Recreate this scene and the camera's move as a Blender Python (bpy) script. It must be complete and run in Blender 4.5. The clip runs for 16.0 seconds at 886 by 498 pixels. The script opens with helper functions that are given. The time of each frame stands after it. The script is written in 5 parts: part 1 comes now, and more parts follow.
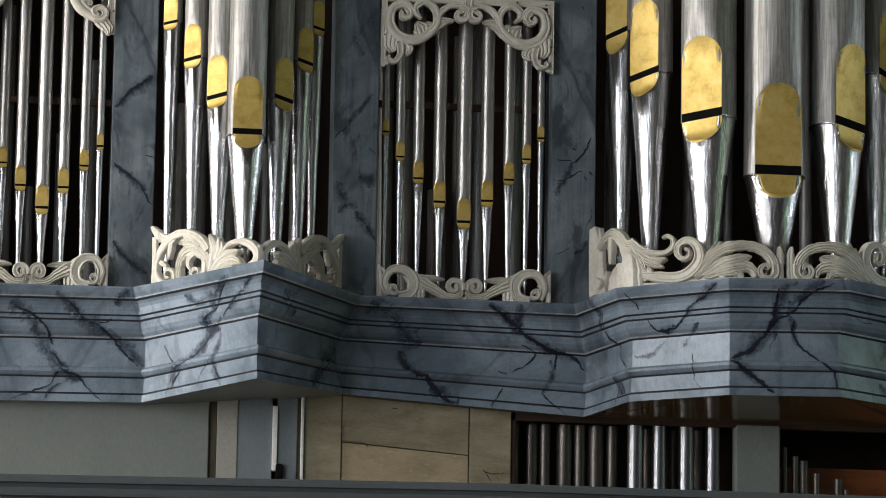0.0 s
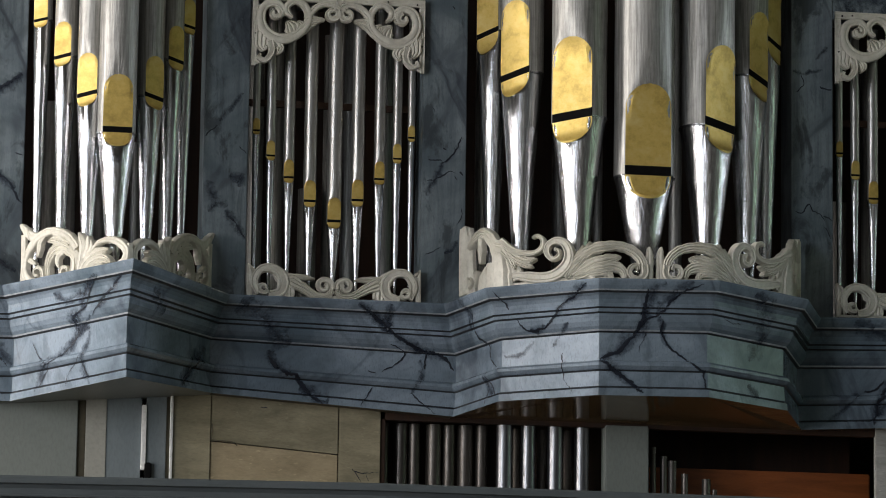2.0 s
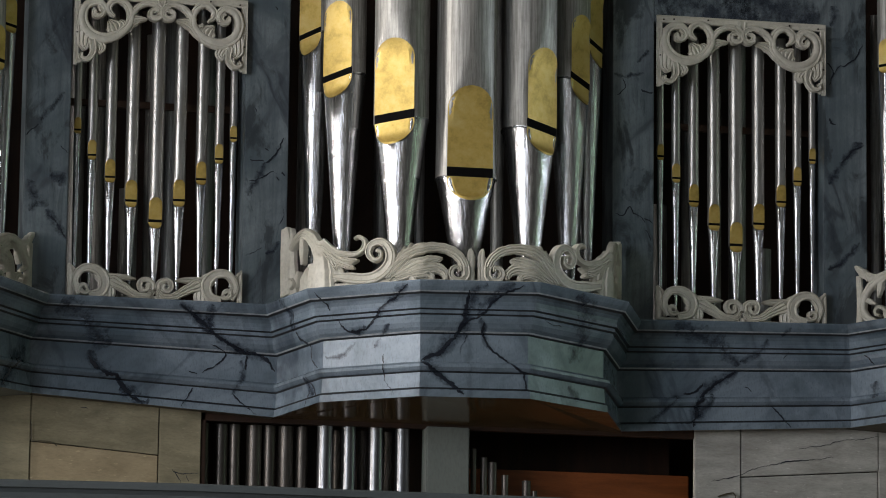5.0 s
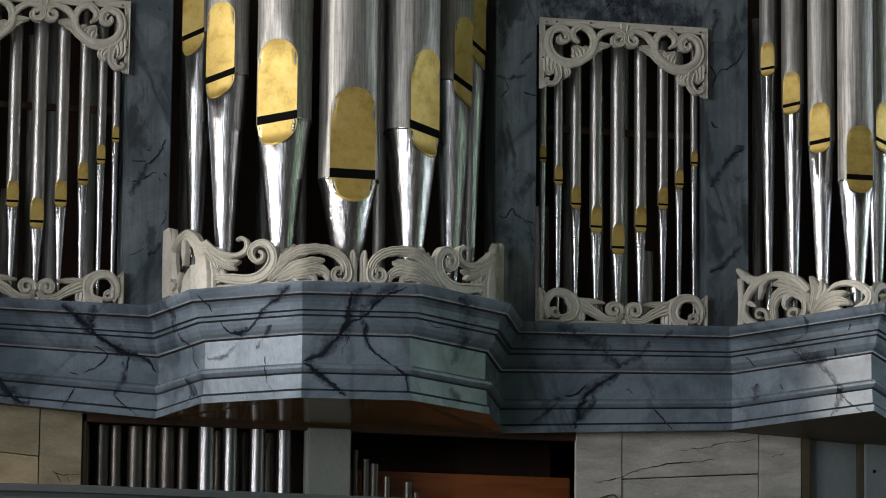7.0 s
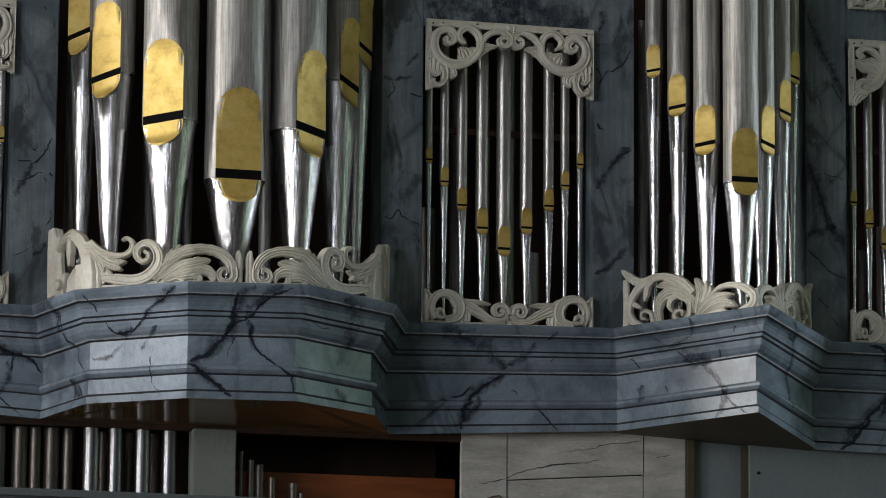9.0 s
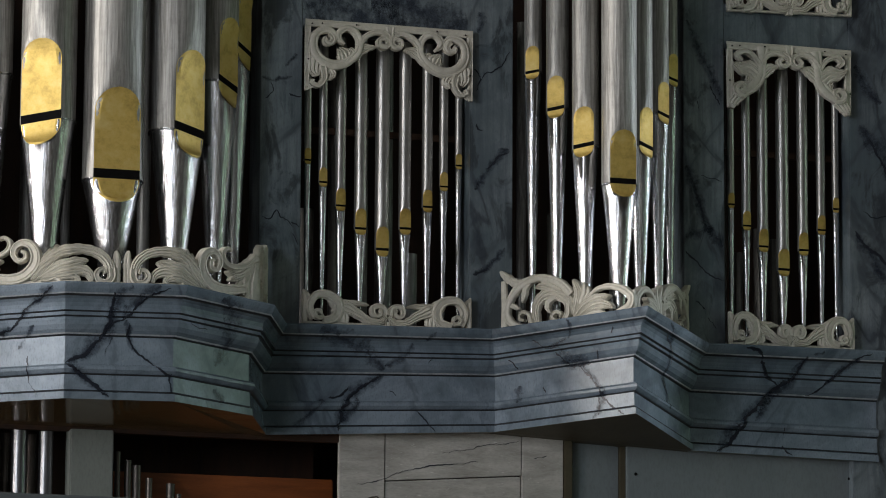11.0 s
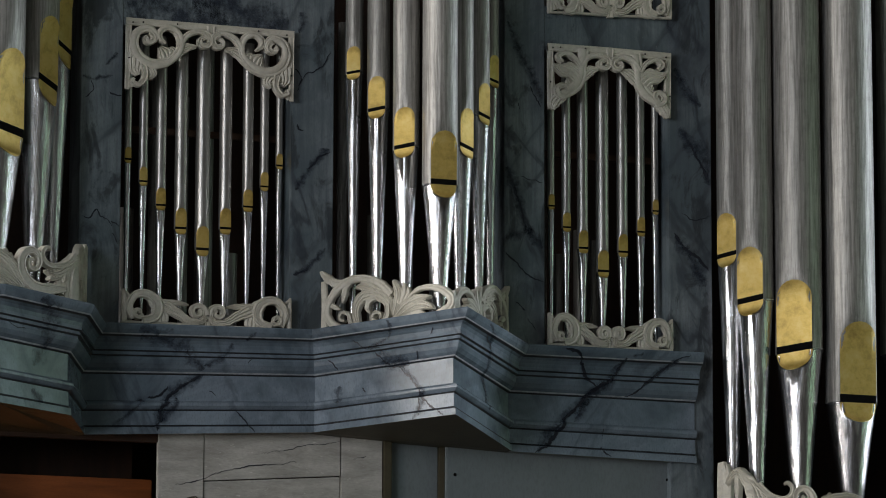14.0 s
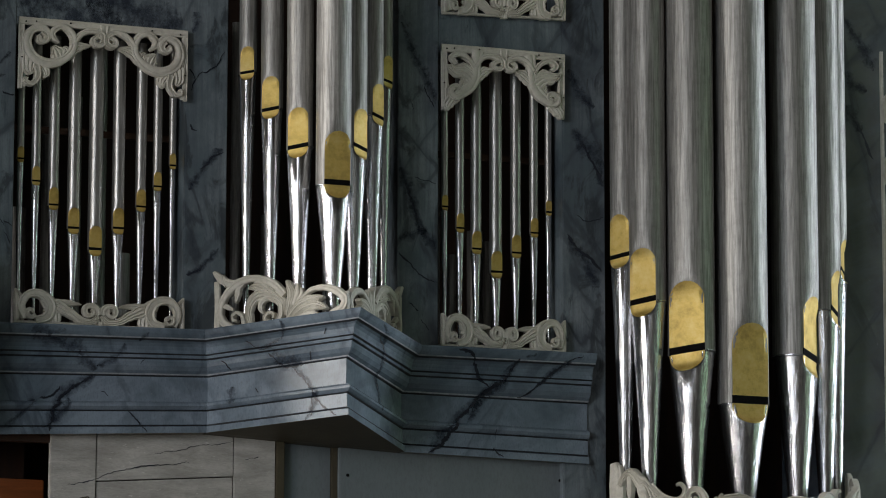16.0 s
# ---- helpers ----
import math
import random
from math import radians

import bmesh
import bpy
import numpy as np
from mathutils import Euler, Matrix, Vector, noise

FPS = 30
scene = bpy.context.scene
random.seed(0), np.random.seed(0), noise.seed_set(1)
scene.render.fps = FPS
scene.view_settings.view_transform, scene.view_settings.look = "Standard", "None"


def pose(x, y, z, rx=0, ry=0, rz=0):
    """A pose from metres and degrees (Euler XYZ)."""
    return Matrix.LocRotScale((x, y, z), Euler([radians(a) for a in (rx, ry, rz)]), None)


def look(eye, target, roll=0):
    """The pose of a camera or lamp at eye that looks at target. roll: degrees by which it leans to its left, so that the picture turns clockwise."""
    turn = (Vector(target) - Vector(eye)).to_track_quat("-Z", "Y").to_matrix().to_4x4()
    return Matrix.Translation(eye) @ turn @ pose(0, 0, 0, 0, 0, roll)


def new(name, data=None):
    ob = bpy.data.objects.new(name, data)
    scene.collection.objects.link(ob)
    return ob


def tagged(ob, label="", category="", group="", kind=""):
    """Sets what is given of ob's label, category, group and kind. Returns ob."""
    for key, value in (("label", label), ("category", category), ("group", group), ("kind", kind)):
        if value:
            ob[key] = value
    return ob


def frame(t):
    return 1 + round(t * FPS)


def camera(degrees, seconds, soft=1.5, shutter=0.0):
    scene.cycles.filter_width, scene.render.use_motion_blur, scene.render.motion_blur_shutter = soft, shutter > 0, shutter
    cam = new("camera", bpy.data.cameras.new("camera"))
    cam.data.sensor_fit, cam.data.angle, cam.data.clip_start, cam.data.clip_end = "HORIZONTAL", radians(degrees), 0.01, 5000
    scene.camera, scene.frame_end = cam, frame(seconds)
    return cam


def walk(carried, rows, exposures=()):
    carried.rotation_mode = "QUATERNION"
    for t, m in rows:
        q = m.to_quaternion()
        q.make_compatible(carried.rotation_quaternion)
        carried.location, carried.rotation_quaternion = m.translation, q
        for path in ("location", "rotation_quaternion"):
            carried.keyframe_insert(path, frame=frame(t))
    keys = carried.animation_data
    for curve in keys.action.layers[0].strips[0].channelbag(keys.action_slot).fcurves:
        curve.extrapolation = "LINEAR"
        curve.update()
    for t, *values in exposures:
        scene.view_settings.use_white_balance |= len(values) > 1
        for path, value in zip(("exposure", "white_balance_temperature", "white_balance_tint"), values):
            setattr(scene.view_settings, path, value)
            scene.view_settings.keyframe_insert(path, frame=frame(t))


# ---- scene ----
EYE = Vector((-3.0302, -13.6681, 1.6))
cam = camera(12.781, 16.0, soft=0.95)
# seconds, yaw, pitch, roll: the camera turns where it stands
ROWS = [
    (0.0, -7.5526, 9.4315, 0.9331),
    (0.5, -8.0031, 9.4362, 0.9135),
    (1.0, -8.5462, 9.4406, 0.893),
    (1.5, -8.9857, 9.4448, 0.8717),
    (2.0, -9.4589, 9.4523, 0.8495),
    (2.5, -9.7401, 9.4586, 0.8266),
    (3.0, -10.1804, 9.4676, 0.8029),
    (3.5, -10.6099, 9.4737, 0.7786),
    (4.0, -11.0808, 9.481, 0.7536),
    (4.5, -11.4996, 9.4898, 0.728),
    (5.0, -12.078, 9.5013, 0.7018),
    (7.5, -14.1967, 9.5518, 0.5644),
    (8.0, -14.6132, 9.5587, 0.5359),
    (8.5, -14.9985, 9.5637, 0.5072),
    (9.0, -15.4808, 9.5722, 0.4783),
    (11.5, -17.7148, 9.6, 0.3324),
    (12.0, -18.1816, 9.6032, 0.3033),
    (12.5, -18.6432, 9.6065, 0.2744),
    (13.0, -19.1202, 9.6097, 0.2455),
    (13.5, -19.517, 9.6126, 0.217),
    (14.0, -19.906, 9.6146, 0.1886),
    (14.5, -20.2905, 9.6191, 0.1606),
    (15.0, -20.6094, 9.6205, 0.1329),
    (15.5, -21.0275, 9.6245, 0.1056),
    (16.0, -21.4719, 9.6264, 0.0788),
]
walk(cam, [(t, pose(EYE.x, EYE.y, EYE.z, 90 + pitch, 0, yaw) @ pose(0, 0, 0, 0, 0, roll)) for t, yaw, pitch, roll in ROWS],
     exposures=[(0.0, 0.13, 6700, 12), (16.0, 0.10, 6700, 12)])

# ---- light: daylight through church windows, all out of view ----
world = bpy.data.worlds.new("sky")
scene.world = world
world.use_nodes = True
sky = world.node_tree.nodes.new("ShaderNodeTexSky")
sky.sky_type, sky.sun_disc, sky.sun_elevation, sky.sun_rotation = "NISHITA", False, radians(38), radians(-110)
world.node_tree.links.new(sky.outputs[0], world.node_tree.nodes["Background"].inputs[0])
world.node_tree.nodes["Background"].inputs[1].default_value = 0.06


def window_lamp(name, m, w, h, power, colour):
    d = bpy.data.lights.new(name, "AREA")
    d.shape, d.size, d.size_y, d.energy, d.color = "RECTANGLE", w, h, power, colour
    ob = new(name, d)
    ob.matrix_world = m
    return ob


ROOM = (-8.5, 8.2, -17.5, 1.5, 9.6)   # x0, x1, y0, y1, height
# the far windows on both sides are added fill that widens the pipe highlights
WINDOWS_WEST = [(-1.2, 0.95, 510), (-5.6, 1.8, 250), (-9.2, 2.4, 390), (-13.0, 2.2, 60), (-15.8, 1.8, 25)]   # y, width, watts
WINDOWS_EAST = [(-0.70, 0.75, 160), (-3.7, 1.3, 30), (-8.0, 2.0, 3), (-13.0, 2.0, 3)]
# the south windows are added too, unseen, for streaks down the pipes
ADDED_WINDOWS_SOUTH = [(-5.6, 1.6, 20), (-2.2, 1.6, 6), (1.6, 1.6, 2)]   # x, width, watts
SILL, HEAD = 2.2, 6.6
for y, w, p in WINDOWS_WEST:
    window_lamp("window_light", look((ROOM[0] - 0.1, y, (SILL + HEAD) / 2), (0, y, (SILL + HEAD) / 2)), w, HEAD - SILL, p, (1.0, 0.975, 0.935) if y > -8 else (0.82, 0.90, 1.0))
for y, w, p in WINDOWS_EAST:
    window_lamp("window_light", look((ROOM[1] + 0.1, y, (SILL + HEAD) / 2), (0, y, (SILL + HEAD) / 2)), w, HEAD - SILL, p, (0.55, 0.92, 0.60) if -5 < y < -3 else (0.80, 0.90, 1.0))   # one lamp is tinted green to put a green sheen on the right-hand facets
for x, w, p in ADDED_WINDOWS_SOUTH:
    window_lamp("window_light", look((x, ROOM[2] - 0.1, (SILL + HEAD) / 2), (x, 0, (SILL + HEAD) / 2)), w, HEAD - SILL, p, (0.97, 0.985, 1.0))


# ---- materials ----
def material(name, build, rough=0.5, metal=0.0, coat=0.0):
    m = bpy.data.materials.new(name)
    m.use_nodes = True
    nt = m.node_tree
    b = nt.nodes["Principled BSDF"]
    b.inputs["Roughness"].default_value, b.inputs["Metallic"].default_value = rough, metal
    b.inputs["Coat Weight"].default_value = coat
    build(nt, b)
    return m


def nd(nt, kind, **values):
    n = nt.nodes.new(kind)
    for k, v in values.items():
        n.inputs[k.replace("_", " ")].default_value = v
    return n


def coords(nt, scale=(1, 1, 1), turn=(0, 0, 0), shift=(0, 0, 0)):
    c = nt.nodes.new("ShaderNodeTexCoord")
    m = nt.nodes.new("ShaderNodeMapping")
    m.inputs["Rotation"].default_value = [radians(a) for a in turn]
    m.inputs["Location"].default_value = shift
    nt.links.new(c.outputs["Object"], m.inputs["Vector"])
    k = nt.nodes.new("ShaderNodeMapping")
    k.inputs["Scale"].default_value = scale
    nt.links.new(m.outputs[0], k.inputs["Vector"])
    return k.outputs[0]


def noise_tex(nt, vec, scale, detail=4.0, rough=0.55, distort=0.0):
    n = nd(nt, "ShaderNodeTexNoise", Scale=scale, Detail=detail, Roughness=rough, Distortion=distort)
    nt.links.new(vec, n.inputs["Vector"])
    return n.outputs["Fac"]


def ramp(nt, fac, stops):
    r = nt.nodes.new("ShaderNodeValToRGB")
    e = r.color_ramp.elements
    while len(e) < len(stops):
        e.new(0.5)
    for el, (p, c) in zip(e, stops):
        el.position, el.color = p, (*c, 1) if len(c) == 3 else c
    nt.links.new(fac, r.inputs[0])
    return r.outputs[0]


def mix(nt, fac, a, b, mode="MIX"):
    m = nt.nodes.new("ShaderNodeMix")
    m.data_type, m.blend_type = "RGBA", mode
    for sock, v in ((m.inputs[0], fac), (m.inputs[6], a), (m.inputs[7], b)):
        if isinstance(v, (int, float)):
            sock.default_value = v
        elif isinstance(v, tuple):
            sock.default_value = (*v, 1)
        else:
            nt.links.new(v, sock)
    return m.outputs[2]


def maths(nt, op, a, b=0.0):
    m = nt.nodes.new("ShaderNodeMath")
    m.operation = op
    for sock, v in ((m.inputs[0], a), (m.inputs[1], b)):
        if isinstance(v, (int, float)):
            sock.default_value = v
        else:
            nt.links.new(v, sock)
    return m.outputs[0]


def bump(nt, b, height, strength, distance=0.002):
    n = nd(nt, "ShaderNodeBump", Strength=strength, Distance=distance)
    nt.links.new(height, n.inputs["Height"])
    nt.links.new(n.outputs[0], b.inputs["Normal"])


def ridge(nt, fac, width):
    """1 along the middle level of a noise, falling to 0 at that width."""
    d = maths(nt, "ABSOLUTE", maths(nt, "SUBTRACT", fac, 0.5))
    return maths(nt, "SUBTRACT", 1.0, maths(nt, "MINIMUM", maths(nt, "DIVIDE", d, width), 1.0))


def marble(nt, b, base=(0.105, 0.145, 0.180), lift=(0.245, 0.305, 0.370), dark=(0.010, 0.013, 0.022), veins=1.0, brushed=0.12):
    v = coords(nt)
    tone = ramp(nt, noise_tex(nt, v, 2.6, 5, 0.6, 0.6), [(0.38, base), (0.62, lift)])
    smear = noise_tex(nt, coords(nt, (1.2, 1.2, 7), (0, 24, 0)), 3.0, 4, 0.6, 0.4)
    tone = mix(nt, maths(nt, "MULTIPLY", ramp(nt, smear, [(0.45, (0, 0, 0)), (0.75, (1, 1, 1))]), 0.45), tone, (0.10, 0.125, 0.16))
    # broad soft veins with hard dark cores, running aslant
    for turn, shift, amount in (((0, 24, 0), 1.3, 1.0), ((0, -34, 0), 4.6, 0.7)):
        amount *= veins
        w = coords(nt, (1.0, 0.7, 0.25), turn, (shift, shift * 0.6, shift * 0.3))
        broad = noise_tex(nt, w, 2.7, 2, 0.45, 0.35)
        fine = noise_tex(nt, w, 2.7, 6, 0.52, 0.35)
        gate = ramp(nt, noise_tex(nt, w, 3.4, 3, 0.6), [(0.40, (0, 0, 0)), (0.56, (1, 1, 1))])
        soft = maths(nt, "MULTIPLY", maths(nt, "POWER", ridge(nt, broad, 0.045), 1.2), gate)
        blot = maths(nt, "MULTIPLY", ridge(nt, fine, 0.027), ramp(nt, noise_tex(nt, w, 5.0, 3, 0.55), [(0.48, (0, 0, 0)), (0.56, (1, 1, 1))]))
        core = maths(nt, "MULTIPLY", maths(nt, "POWER", ridge(nt, fine, 0.015), 0.5), ramp(nt, noise_tex(nt, v, 2.6 + 0.3 * shift, 2), [(0.40, (0, 0, 0)), (0.48, (1, 1, 1))]))
        tone = mix(nt, maths(nt, "MULTIPLY", soft, 0.85 * amount), tone, (0.030, 0.040, 0.060))
        tone = mix(nt, maths(nt, "MULTIPLY", blot, 0.95 * amount), tone, (0.020, 0.026, 0.041))
        tone = mix(nt, maths(nt, "MULTIPLY", core, 0.95 * amount), tone, dark)
    brush = noise_tex(nt, coords(nt, (1, 1, 0.07)), 60, 4, 0.6)
    tone = mix(nt, maths(nt, "MULTIPLY", ramp(nt, brush, [(0.42, (0, 0, 0)), (0.72, (1, 1, 1))]), brushed), tone, (0.075, 0.095, 0.115))
    if brushed > 0.5:   # cloudy dark patches dragged upright by the brush
        cloud = noise_tex(nt, coords(nt, (1, 1, 0.4)), 9, 6, 0.68, 0.8)
        tone = mix(nt, maths(nt, "MULTIPLY", ramp(nt, cloud, [(0.53, (0, 0, 0)), (0.61, (1, 1, 1))]), 0.75), tone, (0.030, 0.038, 0.045))
    grain = noise_tex(nt, coords(nt, (1, 1, 0.35)), 190, 3, 0.7)
    tone = mix(nt, maths(nt, "MULTIPLY", ramp(nt, grain, [(0.5, (0, 0, 0)), (0.68, (1, 1, 1))]), 0.3), tone, (0.07, 0.085, 0.105))
    wear = noise_tex(nt, v, 42, 5, 0.7)
    tone = mix(nt, maths(nt, "MULTIPLY", ramp(nt, wear, [(0.68, (0, 0, 0)), (0.74, (1, 1, 1))]), 0.35), tone, (0.36, 0.38, 0.40))
    nt.links.new(tone, b.inputs["Base Color"])
    bump(nt, b, noise_tex(nt, v, 60, 4, 0.6), 0.25, 0.002)


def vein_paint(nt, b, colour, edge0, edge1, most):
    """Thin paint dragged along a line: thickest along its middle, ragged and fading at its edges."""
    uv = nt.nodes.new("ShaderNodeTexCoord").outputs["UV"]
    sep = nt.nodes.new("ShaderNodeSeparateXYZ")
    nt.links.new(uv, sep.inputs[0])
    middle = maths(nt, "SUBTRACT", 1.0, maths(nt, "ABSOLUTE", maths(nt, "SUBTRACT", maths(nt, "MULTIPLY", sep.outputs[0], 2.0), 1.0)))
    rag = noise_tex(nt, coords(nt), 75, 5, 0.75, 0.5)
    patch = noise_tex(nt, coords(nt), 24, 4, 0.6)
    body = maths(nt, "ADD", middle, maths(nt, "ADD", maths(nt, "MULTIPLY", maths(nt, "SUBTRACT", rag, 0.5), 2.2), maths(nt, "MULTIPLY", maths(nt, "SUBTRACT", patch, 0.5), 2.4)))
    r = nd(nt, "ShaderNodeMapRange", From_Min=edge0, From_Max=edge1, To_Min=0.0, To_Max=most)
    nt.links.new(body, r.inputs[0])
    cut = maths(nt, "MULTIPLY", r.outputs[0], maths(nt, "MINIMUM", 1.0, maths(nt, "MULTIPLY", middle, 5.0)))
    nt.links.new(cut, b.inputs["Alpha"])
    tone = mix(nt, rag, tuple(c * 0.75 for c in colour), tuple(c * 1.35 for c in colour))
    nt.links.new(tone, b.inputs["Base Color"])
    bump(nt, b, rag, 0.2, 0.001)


def plain(c1, c2, scale=6.0, grain=90.0, stretch=(1, 1, 1), relief=0.25, spots=0.0):
    def build(nt, b):
        v = coords(nt, stretch)
        tone = ramp(nt, noise_tex(nt, v, scale, 5, 0.6, 0.3), [(0.32, c1), (0.68, c2)])
        fine = noise_tex(nt, v, grain, 4, 0.65)
        tone = mix(nt, maths(nt, "MULTIPLY", ramp(nt, fine, [(0.45, (0, 0, 0)), (0.75, (1, 1, 1))]), 0.35), tone, tuple(x * 0.55 for x in c1))
        if spots:
            s = noise_tex(nt, v, 38, 2, 0.5)
            tone = mix(nt, maths(nt, "MULTIPLY", ramp(nt, s, [(0.66, (0, 0, 0)), (0.72, (1, 1, 1))]), spots), tone, tuple(min(1, x * 1.9) for x in c2))
        nt.links.new(tone, b.inputs["Base Color"])
        bump(nt, b, fine, relief, 0.0015)
    return build


def pipe_metal(dull, bright, rough0, rough1, wrinkle):
    def build(nt, b):
        v = coords(nt, (1, 1, 0.035))
        streak = noise_tex(nt, v, 105, 6, 0.72, 0.2)
        crease = noise_tex(nt, coords(nt, (1, 1, 0.10)), 38, 3, 0.55, 0.6)
        spots = noise_tex(nt, coords(nt), 22, 5, 0.7)
        tone = ramp(nt, streak, [(0.36, dull), (0.64, bright)])
        tone = mix(nt, maths(nt, "MULTIPLY", ramp(nt, spots, [(0.5, (0, 0, 0)), (0.8, (1, 1, 1))]), 0.4), tone, tuple(x * 0.62 for x in dull))
        nt.links.new(tone, b.inputs["Base Color"])
        r = nd(nt, "ShaderNodeMapRange", To_Min=rough0, To_Max=rough1)
        nt.links.new(spots, r.inputs[0])
        nt.links.new(r.outputs[0], b.inputs["Roughness"])
        dents = noise_tex(nt, coords(nt, (1, 1, 0.30)), 22, 4, 0.5)
        drawn = noise_tex(nt, coords(nt, (1, 1, 0.02)), 110, 4, 0.6)
        pits = ramp(nt, noise_tex(nt, coords(nt), 150, 2, 0.5), [(0.70, (0, 0, 0)), (0.78, (1, 1, 1))])
        h = maths(nt, "ADD", maths(nt, "MULTIPLY", dents, 0.55), maths(nt, "ADD", maths(nt, "MULTIPLY", drawn, 0.75), maths(nt, "MULTIPLY", crease, 0.6)))
        bump(nt, b, maths(nt, "ADD", h, maths(nt, "MULTIPLY", pits, 0.12)), wrinkle, 0.004)
    return build


def gold_leaf(nt, b):
    v = coords(nt)
    worn = noise_tex(nt, v, 16, 6, 0.68)
    tone = ramp(nt, worn, [(0.28, (0.38, 0.255, 0.065)), (0.50, (0.66, 0.475, 0.135)), (0.75, (0.76, 0.62, 0.27))])
    squares = noise_tex(nt, coords(nt, (3, 3, 14)), 5, 2, 0.4)
    tone = mix(nt, maths(nt, "MULTIPLY", squares, 0.3), tone, (0.66, 0.48, 0.14))
    nt.links.new(tone, b.inputs["Base Color"])
    bump(nt, b, noise_tex(nt, v, 45, 4, 0.6), 0.35, 0.002)


M_MARBLE = material("blue_grey_marbled_paint", lambda nt, b: marble(nt, b, veins=0.22), 0.25)
M_MARBLE_GREEN = material("dark_green_grey_marbled_paint", lambda nt, b: marble(nt, b, (0.060, 0.068, 0.060), (0.11, 0.122, 0.11), (0.014, 0.012, 0.010), veins=0.4), 0.45)
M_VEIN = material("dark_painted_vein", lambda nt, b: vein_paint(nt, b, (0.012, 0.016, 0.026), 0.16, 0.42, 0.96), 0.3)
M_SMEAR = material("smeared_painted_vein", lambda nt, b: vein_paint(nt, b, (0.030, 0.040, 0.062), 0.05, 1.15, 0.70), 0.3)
M_STILE = material("brushed_grey_marbled_paint", lambda nt, b: marble(nt, b, (0.10, 0.135, 0.152), (0.24, 0.285, 0.308), veins=0.5, brushed=0.65), 0.35)
# thin dark and pale lines that follow the steps of the moulding
M_LINE = material("dark_moulding_line", plain((0.010, 0.011, 0.014), (0.045, 0.05, 0.06), 14), 0.6)
M_LIGHTLINE = material("pale_moulding_line", plain((0.18, 0.205, 0.23), (0.33, 0.36, 0.39), 30), 0.5)
M_CARVING = material("cream_grey_painted_carving", plain((0.54, 0.515, 0.44), (0.68, 0.655, 0.58), 9, 70, (1, 1, 1), 0.3), 0.5)
M_PIPE = material("aged_tin_pipe_body", pipe_metal((0.22, 0.215, 0.205), (0.48, 0.475, 0.455), 0.46, 0.60, 0.6), 0.5, 0.66)
M_FOOT = material("polished_tin_pipe_foot", pipe_metal((0.30, 0.304, 0.312), (0.60, 0.605, 0.62), 0.12, 0.24, 0.7), 0.2, 0.97)
M_TIN = material("bright_tin_pipe_body", pipe_metal((0.31, 0.305, 0.295), (0.58, 0.575, 0.555), 0.28, 0.42, 0.4), 0.35, 0.85)
M_GOLD = material("worn_gold_leaf", gold_leaf, 0.5, 0.5)
# near-black: the shade inside pipe mouths as colour; also iron, nails and screws
M_BLACK = material("black_gap_shade_and_iron", plain((0.004, 0.004, 0.004), (0.008, 0.008, 0.008), 20), 0.8)
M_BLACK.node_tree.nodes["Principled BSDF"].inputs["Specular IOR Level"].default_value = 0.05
M_ZINC = material("bright_zinc_pipe", pipe_metal((0.14, 0.145, 0.155), (0.27, 0.275, 0.29), 0.27, 0.36, 0.06), 0.3, 0.95)
M_DULL = material("dull_brownish_lead_and_shaded_pipe", pipe_metal((0.085, 0.076, 0.068), (0.165, 0.15, 0.138), 0.38, 0.50, 0.12), 0.4, 0.9)
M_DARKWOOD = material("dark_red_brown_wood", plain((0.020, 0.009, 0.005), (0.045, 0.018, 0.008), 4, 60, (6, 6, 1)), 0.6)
M_REDWOOD = material("red_brown_varnished_wood", plain((0.20, 0.058, 0.015), (0.36, 0.105, 0.028), 3, 50, (1, 1, 8)), 0.4)
M_RACK = material("dull_brown_rack_wood", plain((0.060, 0.030, 0.017), (0.10, 0.052, 0.030), 5, 60, (1, 6, 6)), 0.6)
M_SOFFIT = material("brown_varnished_soffit", plain((0.12, 0.080, 0.040), (0.19, 0.13, 0.066), 3, 70, (1, 8, 1), 0.05), 0.12)
M_GREENGREY = material("grey_green_paint", plain((0.155, 0.175, 0.165), (0.20, 0.22, 0.205), 2.5, 120, (1, 1, 0.4), 0.12, 0.05), 0.42)
M_BLUEGREY = material("blue_grey_paint", plain((0.15, 0.18, 0.195), (0.19, 0.22, 0.235), 2.5, 120, (1, 1, 0.4), 0.12), 0.42)
M_PALE = material("pale_grey_beige_paint", plain((0.27, 0.27, 0.24), (0.34, 0.335, 0.30), 3, 90), 0.5)
M_WHITE = material("white_painted_strip", plain((0.62, 0.63, 0.62), (0.78, 0.78, 0.77), 8, 80), 0.5)
M_OLIVE = material("dark_olive_wood_and_shade", plain((0.05, 0.042, 0.024), (0.08, 0.068, 0.04), 5, 60), 0.6)
M_BEIGE = material("weathered_beige_painted_wood", plain((0.17, 0.150, 0.095), (0.34, 0.300, 0.20), 5.0, 55, (1, 1, 3), 0.7, 0.18), 0.6)
M_BEIGE_PANEL = material("sandy_beige_painted_wood", plain((0.27, 0.215, 0.13), (0.42, 0.34, 0.215), 5.0, 55, (1, 1, 3), 0.6, 0.3), 0.6)
M_BARE = material("grey_weathered_bare_wood", plain((0.31, 0.30, 0.275), (0.54, 0.53, 0.50), 5.0, 50, (1, 1, 3.5), 1.0, 0.3), 0.7)
M_RAIL = material("grey_blue_painted_rail", plain((0.085, 0.10, 0.105), (0.115, 0.13, 0.135), 4, 90, (0.3, 1, 1), 0.15), 0.45)
